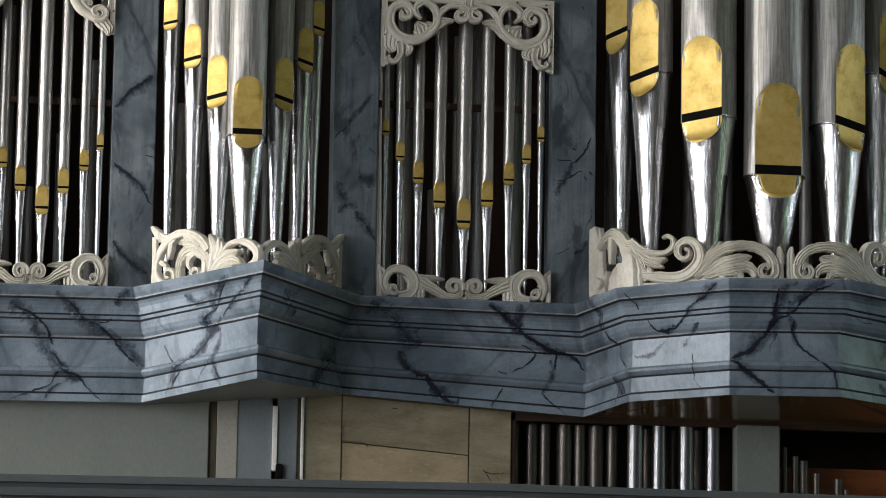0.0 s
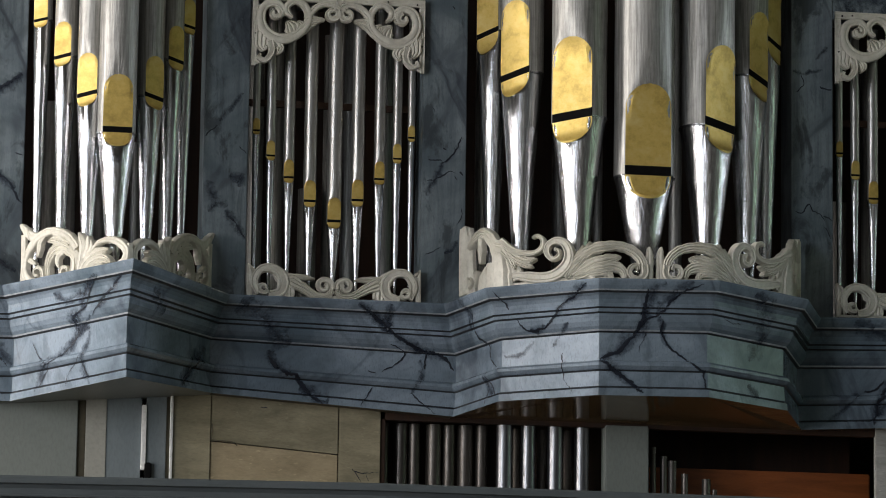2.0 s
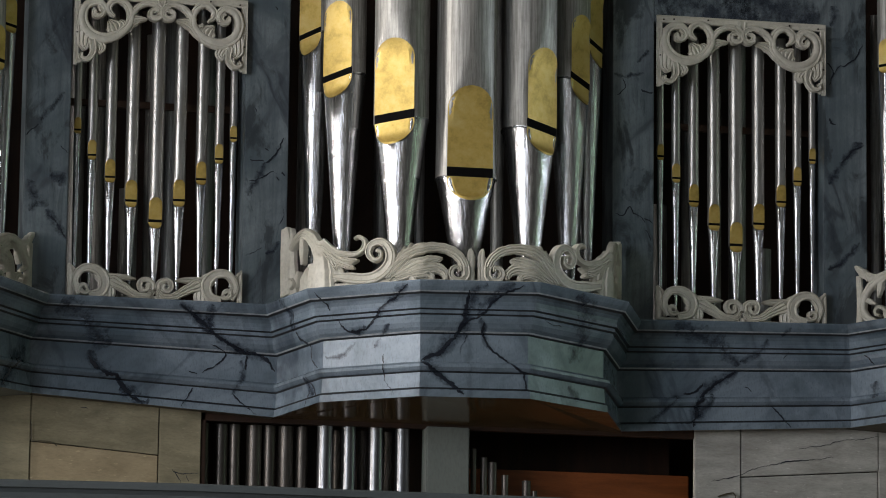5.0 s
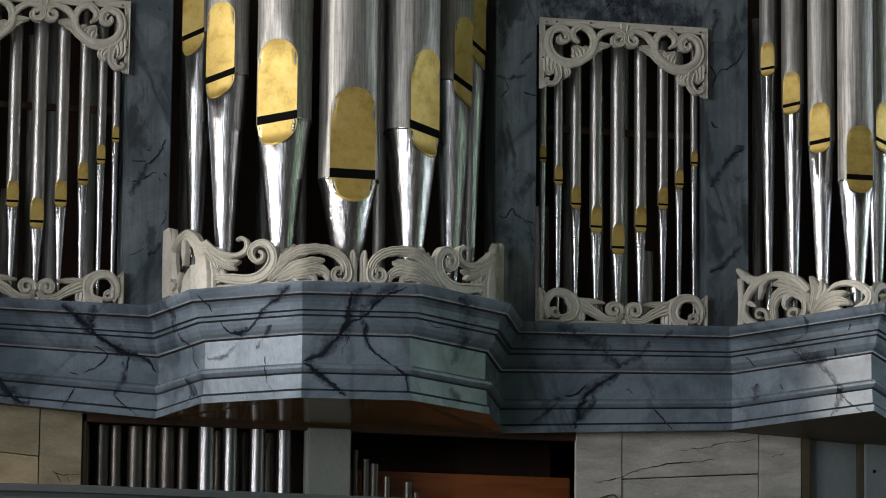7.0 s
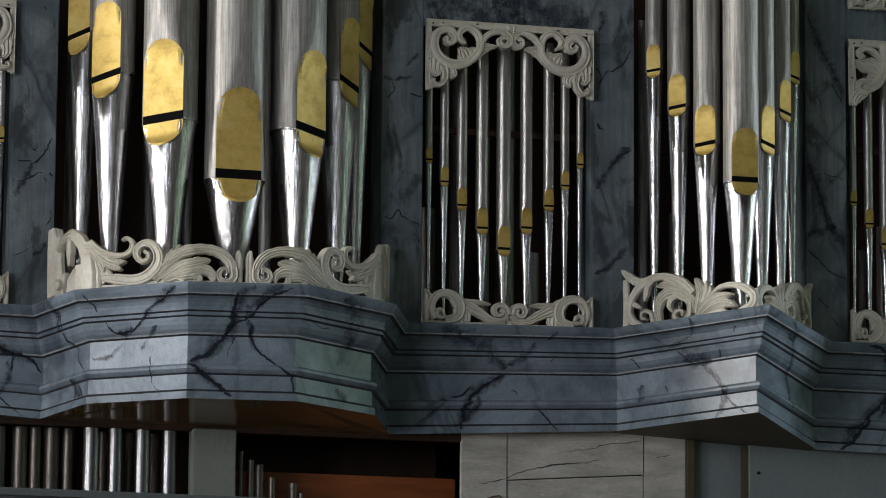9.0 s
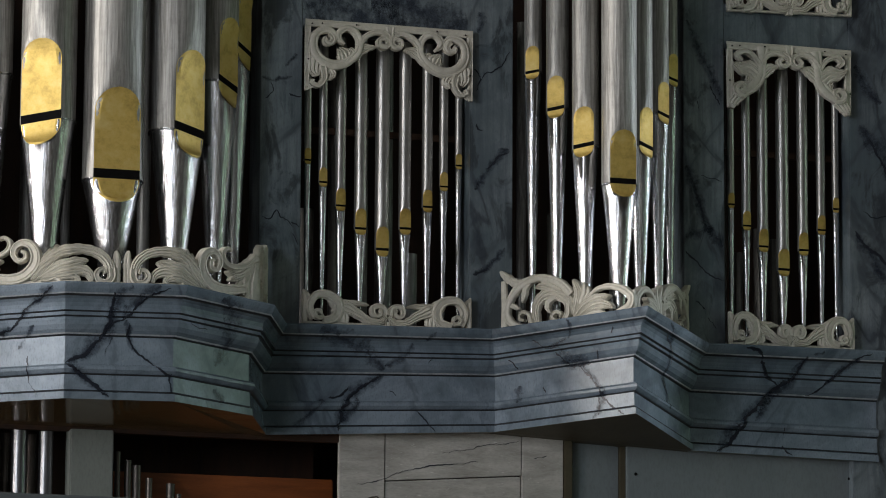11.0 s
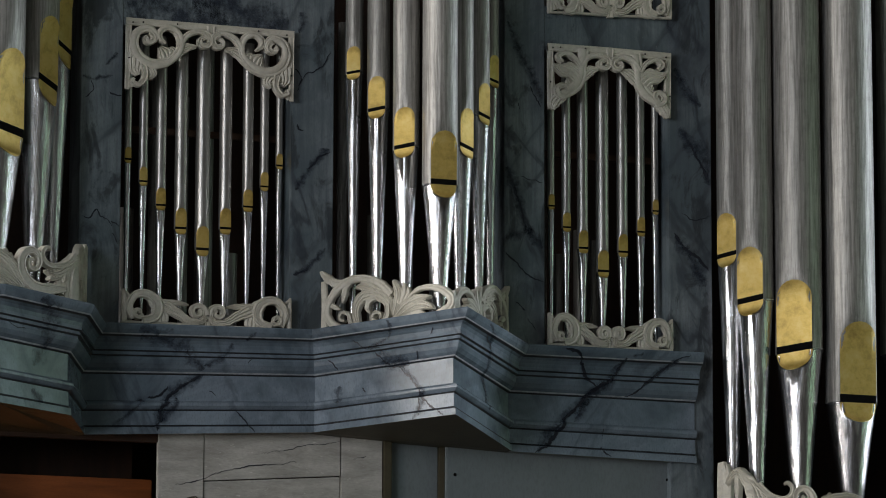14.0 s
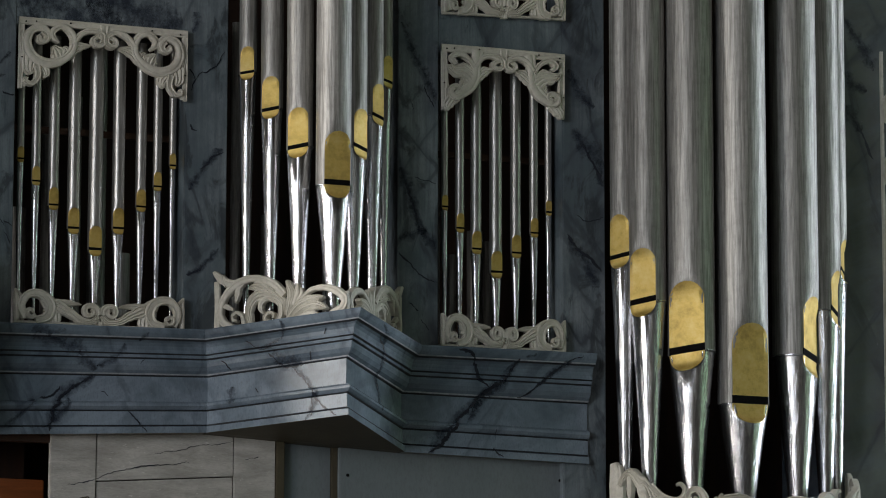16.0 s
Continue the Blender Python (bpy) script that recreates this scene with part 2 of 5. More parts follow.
M_PLASTER = material("grey_lime_plaster", plain((0.125, 0.115, 0.098), (0.165, 0.152, 0.132), 1.2, 40), 0.8)
M_FLOOR = material("grey_stone_floor", plain((0.14, 0.13, 0.12), (0.20, 0.19, 0.18), 1.0, 30), 0.6)
M_BOARDS = material("brown_floor_boards", plain((0.13, 0.095, 0.062), (0.20, 0.15, 0.10), 2.0, 40, (1, 6, 1)), 0.5)


# ---- mesh helpers ----
def mesh_ob(name, bm, mats, parent=None, label="", smooth=False):
    me = bpy.data.meshes.new(name)
    if smooth:
        for f in bm.faces:
            f.smooth = True
        bm.normal_update()
        for e in bm.edges:
            e.smooth = e.calc_face_angle(0.0) < 0.75
    bm.to_mesh(me)
    bm.free()
    for m in mats if isinstance(mats, (list, tuple)) else [mats]:
        me.materials.append(m)
    ob = new(name, me)
    if parent:
        ob.parent = parent
    if label:
        ob["label"] = label
    return ob


def part(name, bm, mat, parent, label="", smooth=False):
    return mesh_ob(name, bm, mat, parent, label, smooth)


def empty(name, at=(0, 0, 0)):
    ob = new(name)
    ob.location = at
    ob.empty_display_size = 0.1
    return ob


def box(bm, x0, x1, y0, y1, z0, z1, bevel=0.0):
    v = [bm.verts.new((x, y, z)) for z in (z0, z1) for y in (y0, y1) for x in (x0, x1)]
    fs = [bm.faces.new([v[i] for i in q]) for q in ((0, 2, 3, 1), (4, 5, 7, 6), (0, 1, 5, 4), (2, 6, 7, 3), (0, 4, 6, 2), (1, 3, 7, 5))]
    if bevel:
        edges = list({e for f in fs for e in f.edges})
        bmesh.ops.bevel(bm, geom=edges, offset=bevel, segments=2, affect="EDGES", clamp_overlap=True)
    return bm


def prism(bm, poly, y0, y1, bevel=0.0):
    """A board with the given outline in x, z, from y0 (front) to y1."""
    a = [bm.verts.new((x, y0, z)) for x, z in poly]
    b = [bm.verts.new((x, y1, z)) for x, z in poly]
    n = len(poly)
    fs = [bm.faces.new(a), bm.faces.new(b[::-1])]
    fs += [bm.faces.new((a[i], b[i], b[(i + 1) % n], a[(i + 1) % n])) for i in range(n)]
    bmesh.ops.recalc_face_normals(bm, faces=fs)
    if bevel:
        bmesh.ops.bevel(bm, geom=list({e for f in fs for e in f.edges}), offset=bevel, segments=2, affect="EDGES", clamp_overlap=True)
    return bm


def board(name, mat, parent, x0, x1, y0, y1, z0, z1, bevel=0.004, label=""):
    return part(name, box(bmesh.new(), x0, x1, y0, y1, z0, z1, bevel), mat, parent, label)


# ---- the room: out of view, added to close the space, dark against bounced light ----
X0, X1, Y0, Y1, TOP = ROOM
bm = box(bmesh.new(), X0 - 0.5, X1 + 0.5, Y0 - 0.5, Y1 + 0.5, -0.3, 0.0)
tagged(mesh_ob("floor", bm, M_FLOOR), "grey stone church floor below the gallery", "floor", kind="structure")
bm = box(bmesh.new(), X0 - 0.5, X1 + 0.5, Y0 - 0.5, Y1 + 0.5, TOP, TOP + 0.3)
tagged(mesh_ob("ceiling", bm, M_OLIVE), "unseen plain ceiling, added dark to limit bounced light", "ceiling", kind="structure")
tagged(mesh_ob("wall_north", box(bmesh.new(), X0 - 0.5, X1 + 0.5, Y1, Y1 + 0.5, 0, TOP), M_PLASTER), "plain grey plastered church wall", "wall", kind="structure")
bm = bmesh.new()
xs = [X0 - 0.5]
for x, w, p in sorted(ADDED_WINDOWS_SOUTH):
    xs += [x - w / 2, x + w / 2]
xs.append(X1 + 0.5)
for i in range(len(xs) - 1):
    if i % 2 == 0:
        box(bm, xs[i], xs[i + 1], Y0 - 0.5, Y0, 0, TOP)
    else:
        box(bm, xs[i], xs[i + 1], Y0 - 0.5, Y0, 0, SILL)
        box(bm, xs[i], xs[i + 1], Y0 - 0.5, Y0, HEAD, TOP)
tagged(mesh_ob("wall_south", bm, M_PLASTER), "unseen grey plastered church wall with tall window openings", "wall", kind="structure")
for name, x0, x1, wins in (("wall_west", X0 - 0.5, X0, WINDOWS_WEST), ("wall_east", X1, X1 + 0.5, WINDOWS_EAST)):
    bm = bmesh.new()
    ys = [Y0]
    for y, w, p in sorted(wins):
        ys += [y - w / 2, y + w / 2]
    ys.append(Y1)
    for i in range(len(ys) - 1):
        if i % 2 == 0:
            box(bm, x0, x1, ys[i], ys[i + 1], 0, TOP)
        else:
            box(bm, x0, x1, ys[i], ys[i + 1], 0, SILL)
            box(bm, x0, x1, ys[i], ys[i + 1], HEAD, TOP)
    tagged(mesh_ob(name, bm, M_PLASTER), "unseen grey plastered church wall with tall window openings", "wall", kind="structure")
bm = box(bmesh.new(), X0, X1, -1.75, Y1, 1.75, 1.95)
tagged(mesh_ob("gallery_floor", bm, M_BOARDS), "brown boarded organ gallery floor", "floor", kind="structure")


# ---- the organ case ----
case = tagged(empty("organ_case", (0, 0.3, 1.95)), "blue-grey marbled wooden organ case on the church gallery", "organ case")
case_inv = Matrix.Translation((0, -0.3, -1.95))


def on_case(ob):
    ob.parent = case
    ob.matrix_parent_inverse = case_inv
    return ob


# the front line of the frieze in plan, with the under and upper edge of the entablature at each corner
FRONT = [
    (-3.00, 0.0, 3.297, 3.694), (-2.258, 0.0, 3.307, 3.700), (-1.912, -0.515, 3.336, 3.716), (-1.575, 0.0, 3.360, 3.700),
    (-0.700, 0.0, 3.307, 3.697), (-0.582, -0.258, 3.334, 3.722), (-0.271, -0.415, 3.348, 3.743), (0.112, -0.415, 3.354, 3.752),
    (0.423, -0.258, 3.338, 3.728), (0.541, 0.0, 3.304, 3.702), (1.422, 0.0, 3.350, 3.718), (1.800, -0.440, 3.382, 3.755),
    (2.180, 0.0, 3.314, 3.708), (2.935, 0.0, 3.301, 3.713)]
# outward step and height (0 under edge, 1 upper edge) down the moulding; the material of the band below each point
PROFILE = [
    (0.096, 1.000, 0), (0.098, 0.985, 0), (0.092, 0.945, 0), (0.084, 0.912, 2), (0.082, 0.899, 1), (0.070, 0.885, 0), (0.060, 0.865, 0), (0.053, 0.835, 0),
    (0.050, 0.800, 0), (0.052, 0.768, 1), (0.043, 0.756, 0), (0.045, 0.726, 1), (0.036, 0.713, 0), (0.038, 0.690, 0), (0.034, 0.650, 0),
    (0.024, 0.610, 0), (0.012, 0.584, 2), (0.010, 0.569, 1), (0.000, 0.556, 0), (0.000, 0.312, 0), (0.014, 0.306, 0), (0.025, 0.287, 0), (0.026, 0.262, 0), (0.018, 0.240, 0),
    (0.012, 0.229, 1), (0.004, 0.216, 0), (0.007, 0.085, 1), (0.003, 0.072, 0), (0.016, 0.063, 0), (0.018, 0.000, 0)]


def offset_line(line, d):
    """The plan line moved outwards by d with mitred corners."""
    out = []
    for i, p in enumerate(line):
        q = Vector(p[:2])
        dirs = []
        if i:
            dirs.append((q - Vector(line[i - 1][:2])).normalized())
        if i < len(line) - 1:
            dirs.append((Vector(line[i + 1][:2]) - q).normalized())
        ns = [Vector((e.y, -e.x)) for e in dirs]
        if len(ns) == 1:
            out.append(q + ns[0] * d)
        else:
            s = ns[0] + ns[1]
            out.append(q + s * (2 * d / s.length_squared))
    return out


def entablature(line, run, prof=PROFILE, back=0.3, cap_end=False):
    """Cornice, frieze and base moulding of one stretch of the front line, corner to corner, as three meshes."""
    a, b = run
    rings = [[(p.x, p.y, line[i][2] + h * (line[i][3] - line[i][2])) for i, p in enumerate(offset_line(line, o))][a:b + 1] for o, h, m in prof]
    obs = []
    for name, k0, k1 in (("cornice", 0, 18), ("frieze", 18, 20), ("base_moulding", 19, len(prof) - 1)):
        for side in range(b - a):
            bm = bmesh.new()
            steps = max(1, int((Vector(rings[0][side + 1]) - Vector(rings[0][side])).length / 0.1))
            cols = [[bm.verts.new(Vector(rings[k][side]).lerp(Vector(rings[k][side + 1]), j / steps)) for k in range(k0, k1 + 1)] for j in range(steps + 1)]
            for c0, c1 in zip(cols, cols[1:]):
                for k in range(k1 - k0):
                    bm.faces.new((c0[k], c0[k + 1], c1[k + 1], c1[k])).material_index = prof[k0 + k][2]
            if cap_end and side == b - a - 1:
                bk = [bm.verts.new((rings[k][-1][0], back * 0.3, rings[k][-1][2])) for k in range(k0, k1 + 1)]
                for k in range(k1 - k0):
                    bm.faces.new((cols[-1][k], cols[-1][k + 1], bk[k + 1], bk[k]))
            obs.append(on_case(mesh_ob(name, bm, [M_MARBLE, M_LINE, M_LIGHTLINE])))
    return obs


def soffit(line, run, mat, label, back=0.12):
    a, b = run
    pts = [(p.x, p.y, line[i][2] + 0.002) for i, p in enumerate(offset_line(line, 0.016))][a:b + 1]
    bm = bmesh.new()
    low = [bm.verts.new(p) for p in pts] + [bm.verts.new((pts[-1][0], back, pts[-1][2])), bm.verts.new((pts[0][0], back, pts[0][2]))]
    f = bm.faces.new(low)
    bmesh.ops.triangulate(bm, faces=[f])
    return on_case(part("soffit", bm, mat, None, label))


def ledge(line, run, back=0.3):
    a, b = run
    pts = [(p.x, p.y, line[i][3] - 0.001) for i, p in enumerate(offset_line(line, 0.094))][a:b + 1]
    bm = bmesh.new()
    f = bm.faces.new([bm.verts.new(p) for p in pts] + [bm.verts.new((pts[-1][0], back, pts[-1][2])), bm.verts.new((pts[0][0], back, pts[0][2]))])
    bmesh.ops.triangulate(bm, faces=[f])
    return on_case(part("ledge", bm, M_MARBLE, None))


# the far pointed tower's soffit is olive: its deeper shade put into the colour
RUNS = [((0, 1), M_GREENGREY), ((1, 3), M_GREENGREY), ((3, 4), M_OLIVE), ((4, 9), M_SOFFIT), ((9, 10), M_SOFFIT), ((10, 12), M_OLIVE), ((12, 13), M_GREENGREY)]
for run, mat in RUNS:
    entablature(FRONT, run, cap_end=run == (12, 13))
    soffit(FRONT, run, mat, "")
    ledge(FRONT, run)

# painted veins of the marbling: side of the front line, (part of its length, height) along the vein, width
PROFILE_UP = PROFILE[::-1]


def step_out(h):
    for (o0, h0, m0), (o1, h1, m1) in zip(PROFILE_UP, PROFILE_UP[1:]):
        if h <= h1:
            return o0 + (o1 - o0) * (h - h0) / max(1e-6, h1 - h0)
    return PROFILE[0][0]


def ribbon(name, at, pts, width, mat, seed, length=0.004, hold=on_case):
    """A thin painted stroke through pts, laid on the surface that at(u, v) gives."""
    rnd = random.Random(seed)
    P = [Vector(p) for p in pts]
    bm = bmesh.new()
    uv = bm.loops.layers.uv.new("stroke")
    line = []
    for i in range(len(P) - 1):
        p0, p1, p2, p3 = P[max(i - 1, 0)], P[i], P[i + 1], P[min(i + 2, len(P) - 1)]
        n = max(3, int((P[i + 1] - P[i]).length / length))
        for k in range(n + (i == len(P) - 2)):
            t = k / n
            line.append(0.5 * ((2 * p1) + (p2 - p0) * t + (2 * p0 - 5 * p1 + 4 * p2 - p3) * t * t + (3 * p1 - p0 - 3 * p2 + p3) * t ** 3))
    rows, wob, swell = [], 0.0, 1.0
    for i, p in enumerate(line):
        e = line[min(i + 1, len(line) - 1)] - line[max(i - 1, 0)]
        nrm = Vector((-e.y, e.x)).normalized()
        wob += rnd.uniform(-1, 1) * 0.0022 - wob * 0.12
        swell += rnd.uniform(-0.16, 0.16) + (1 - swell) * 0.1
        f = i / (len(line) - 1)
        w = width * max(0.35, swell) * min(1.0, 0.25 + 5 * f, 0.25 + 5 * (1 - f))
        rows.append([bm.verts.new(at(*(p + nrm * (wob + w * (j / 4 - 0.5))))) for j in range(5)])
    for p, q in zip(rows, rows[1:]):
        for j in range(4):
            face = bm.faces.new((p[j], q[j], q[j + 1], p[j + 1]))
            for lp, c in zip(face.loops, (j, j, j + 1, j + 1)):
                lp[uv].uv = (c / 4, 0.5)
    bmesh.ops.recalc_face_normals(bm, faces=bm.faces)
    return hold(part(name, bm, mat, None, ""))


VEIN_LINES = {}


def vein(side, pts, width, smear=False):
    a, b = FRONT[side], FRONT[side + 1]
    size = (Vector(b[:2]) - Vector(a[:2])).length
    tall = (a[3] - a[2] + b[3] - b[2]) / 2

    def at(u, v):
        f, h = min(max(u / size, 0.0), 1.0), min(max(v / tall, 0.0), 1.0)
        d = round(step_out(h) + (0.0016 if smear else 0.0024), 4)
        if d not in VEIN_LINES:
            VEIN_LINES[d] = offset_line(FRONT, d)
        p = VEIN_LINES[d][side].lerp(VEIN_LINES[d][side + 1], f)
        return (p.x, p.y, a[2] + (b[2] - a[2]) * f + h * (a[3] - a[2] + (b[3] - a[3] - b[2] + a[2]) * f))
    ribbon("vein", at, [(u * size, v * tall) for u, v in pts], width * (1.7 if smear else 1.25), M_SMEAR if smear else M_VEIN, round(1000 * pts[0][0] + 7 * side))


vein(0, [(0.393, 0.841), (0.467, 0.765), (0.545, 0.653), (0.559, 0.568), (0.567, 0.503)], 0.010)
vein(0, [(0.379, 0.866), (0.443, 0.753), (0.501, 0.651)], 0.047, True)
vein(0, [(0.486, 0.663), (0.536, 0.474), (0.596, 0.313), (0.715, 0.18)], 0.036, True)
vein(0, [(0.551, 0.448), (0.588, 0.381), (0.629, 0.265), (0.688, 0.231), (0.738, 0.126), (0.811, 0.002)], 0.007)
vein(0, [(0.655, 0.899), (0.689, 0.816), (0.739, 0.726), (0.822, 0.639), (0.865, 0.53), (0.91, 0.436), (0.976, 0.329)], 0.010)
vein(0, [(0.614, 0.946), (0.696, 0.763), (0.806, 0.626), (0.924, 0.464), (0.995, 0.33)], 0.042, True)
vein(0, [(0.377, 0.0), (0.448, 0.057), (0.495, 0.103), (0.558, 0.147), (0.604, 0.239), (0.658, 0.266)], 0.005)
vein(0, [(0.55, 0.02), (0.566, 0.106), (0.615, 0.163)], 0.013, True)
vein(0, [(0.885, 0.851), (0.938, 0.911), (0.979, 0.97)], 0.021, True)
vein(0, [(0.795, 0.69), (0.832, 0.714), (0.865, 0.732)], 0.005)
vein(1, [(0.379, 0.853), (0.48, 0.779), (0.629, 0.826), (0.704, 0.943)], 0.028, True)
vein(1, [(0.692, 0.926), (0.63, 0.8), (0.605, 0.676), (0.524, 0.606), (0.682, 0.516)], 0.032, True)
vein(1, [(0.727, 0.93), (0.679, 0.815), (0.63, 0.698), (0.525, 0.618)], 0.007)
vein(1, [(0.921, 0.901), (0.853, 0.803), (0.781, 0.741), (0.72, 0.652), (0.708, 0.607)], 0.006)
vein(1, [(0.921, 0.901), (0.853, 0.803), (0.745, 0.672)], 0.021, True)
vein(1, [(0.682, 0.612), (0.574, 0.471), (0.495, 0.364), (0.386, 0.318), (0.296, 0.258), (0.244, 0.14), (0.215, 0.032)], 0.028, True)
vein(1, [(0.601, 0.506), (0.508, 0.375), (0.37, 0.3), (0.29, 0.236)], 0.006)
vein(1, [(0.682, 0.489), (0.658, 0.384), (0.612, 0.246), (0.666, 0.078), (0.696, 0.01)], 0.021, True)
vein(1, [(0.612, 0.246), (0.637, 0.166), (0.68, 0.075)], 0.006)
vein(1, [(0.174, 0.487), (0.218, 0.381), (0.272, 0.291)], 0.004)
vein(1, [(0.586, 0.276), (0.503, 0.14), (0.484, 0.029)], 0.005)
vein(1, [(0.241, 0.054), (0.297, 0.184), (0.322, 0.253)], 0.005)
vein(2, [(0.634, 0.022), (0.761, 0.216), (0.936, 0.472)], 0.047, True)
vein(2, [(0.641, 0.032), (0.744, 0.182), (0.881, 0.365)], 0.010)
vein(2, [(0.246, 0.836), (0.326, 0.75), (0.39, 0.657)], 0.036, True)
vein(3, [(0.057, 0.938), (0.193, 0.78), (0.25, 0.64), (0.32, 0.555)], 0.074, True)
vein(3, [(0.233, 0.495), (0.259, 0.376), (0.314, 0.255)], 0.034, True)
vein(3, [(0.234, 0.433), (0.278, 0.318), (0.343, 0.234), (0.371, 0.166), (0.42, 0.052), (0.458, 0.0)], 0.012)
vein(3, [(0.359, 0.133), (0.409, 0.068), (0.477, 0.0)], 0.036, True)
vein(3, [(0.608, 0.958), (0.688, 0.836), (0.741, 0.73), (0.816, 0.63), (0.875, 0.582), (0.946, 0.532), (0.994, 0.426)], 0.013)
vein(3, [(0.601, 0.963), (0.715, 0.797), (0.828, 0.619), (0.959, 0.52)], 0.036, True)
vein(3, [(0.875, 0.582), (0.879, 0.508), (0.875, 0.416)], 0.007)
vein(3, [(0.737, 0.621), (0.784, 0.563), (0.764, 0.461), (0.696, 0.348)], 0.005)
vein(3, [(0.64, 0.359), (0.658, 0.351), (0.676, 0.342)], 0.004)
vein(3, [(0.858, 0.505), (0.853, 0.297), (0.821, 0.182)], 0.019, True)
vein(3, [(0.817, 0.181), (0.875, 0.092), (0.931, 0.015)], 0.006)
vein(3, [(0.66, 0.209), (0.635, 0.11), (0.611, 0.019)], 0.004)
vein(3, [(0.758, 0.97), (0.728, 0.813), (0.734, 0.729)], 0.028, True)
vein(4, [(0.335, 0.984), (0.482, 0.878), (0.471, 0.774), (0.495, 0.692)], 0.019, True)
vein(4, [(0.532, 0.893), (0.516, 0.756), (0.569, 0.629), (0.74, 0.531), (0.777, 0.414), (0.899, 0.336)], 0.007)
vein(4, [(0.675, 0.267), (0.735, 0.196), (0.847, 0.096)], 0.019, True)
vein(4, [(0.71, 0.262), (0.843, 0.125), (0.881, 0.071)], 0.005)
vein(4, [(0.692, 0.0), (0.715, 0.087), (0.772, 0.163)], 0.006)
vein(5, [(0.894, 0.967), (0.808, 0.899), (0.653, 0.814), (0.572, 0.715), (0.46, 0.631), (0.334, 0.614), (0.24, 0.658), (0.193, 0.727)], 0.007)
vein(5, [(0.894, 0.967), (0.683, 0.825), (0.591, 0.725)], 0.023, True)
vein(5, [(0.478, 0.642), (0.396, 0.617), (0.319, 0.615)], 0.017, True)
vein(5, [(0.336, 0.526), (0.211, 0.424), (0.084, 0.391), (0.019, 0.423)], 0.013, True)
vein(5, [(0.704, 0.652), (0.59, 0.536), (0.528, 0.458)], 0.015, True)
vein(5, [(0.624, 0.397), (0.662, 0.174), (0.733, 0.044)], 0.005)
vein(5, [(0.064, 0.968), (0.121, 0.853), (0.141, 0.799)], 0.005)
vein(6, [(0.558, 0.972), (0.462, 0.919), (0.427, 0.769), (0.363, 0.591), (0.228, 0.459), (0.031, 0.332)], 0.036, True)
vein(6, [(0.411, 0.918), (0.401, 0.769), (0.363, 0.591), (0.257, 0.473), (0.144, 0.389), (0.009, 0.318)], 0.012)
vein(6, [(0.863, 0.966), (0.743, 0.926), (0.636, 0.853), (0.553, 0.748), (0.422, 0.667), (0.365, 0.579)], 0.008)
vein(6, [(0.786, 0.977), (0.63, 0.877), (0.487, 0.72)], 0.030, True)
vein(6, [(0.558, 0.669), (0.568, 0.571), (0.627, 0.453), (0.77, 0.348), (0.858, 0.274), (0.965, 0.227)], 0.007)
vein(6, [(0.543, 0.696), (0.583, 0.547), (0.655, 0.427)], 0.017, True)
vein(6, [(0.009, 0.318), (0.088, 0.257), (0.202, 0.172), (0.316, 0.08), (0.395, 0.018)], 0.011)
vein(6, [(0.032, 0.314), (0.202, 0.172), (0.395, 0.018)], 0.023, True)
vein(6, [(0.959, 0.238), (0.957, 0.174), (0.977, 0.08)], 0.006)
vein(6, [(0.371, 0.38), (0.39, 0.462), (0.436, 0.568)], 0.003)
vein(7, [(0.407, 0.945), (0.596, 0.844), (0.6, 0.72), (0.67, 0.558), (0.545, 0.386)], 0.040, True)
vein(7, [(0.514, 0.176), (0.634, 0.06)], 0.022, True)
vein(7, [(0.114, 0.721), (0.235, 0.686), (0.352, 0.676)], 0.004)
vein(9, [(0.163, 0.961), (0.369, 0.828), (0.447, 0.719), (0.51, 0.61)], 0.049, True)
vein(9, [(0.621, 0.854), (0.609, 0.781), (0.573, 0.696), (0.507, 0.637)], 0.025, True)
vein(9, [(0.507, 0.544), (0.442, 0.483), (0.39, 0.38), (0.329, 0.257), (0.329, 0.162), (0.308, 0.03)], 0.010)
vein(9, [(0.513, 0.558), (0.403, 0.424), (0.329, 0.257), (0.315, 0.044)], 0.032, True)
vein(9, [(0.406, 0.337), (0.375, 0.205), (0.328, 0.09)], 0.023, True)
vein(9, [(0.279, 0.35), (0.324, 0.365), (0.363, 0.452)], 0.006)
vein(9, [(0.126, 0.079), (0.203, 0.219), (0.259, 0.321)], 0.017, True)
vein(9, [(0.541, 0.412), (0.558, 0.392), (0.571, 0.366)], 0.003)
vein(9, [(0.652, 0.219), (0.7, 0.115), (0.738, 0.006)], 0.004)
vein(9, [(0.698, 0.672), (0.724, 0.729)], 0.003)
vein(9, [(0.728, 0.951), (0.708, 0.909), (0.684, 0.876)], 0.015, True)
vein(10, [(0.468, 0.721), (0.517, 0.613), (0.615, 0.559), (0.68, 0.56)], 0.030, True)
vein(10, [(0.427, 0.702), (0.522, 0.587), (0.616, 0.545), (0.692, 0.558)], 0.007)
vein(10, [(0.48, 0.979), (0.516, 0.841), (0.372, 0.756)], 0.015, True)
vein(10, [(0.265, 0.849), (0.349, 0.772), (0.457, 0.738)], 0.004)
vein(10, [(0.099, 0.693), (0.138, 0.642), (0.174, 0.595)], 0.005)
vein(10, [(0.181, 0.432), (0.165, 0.257)], 0.023, True)
vein(10, [(0.349, 0.391), (0.374, 0.331)], 0.005)
vein(10, [(0.582, 0.577), (0.687, 0.44), (0.731, 0.341), (0.751, 0.239), (0.835, 0.109), (0.911, 0.0)], 0.008)
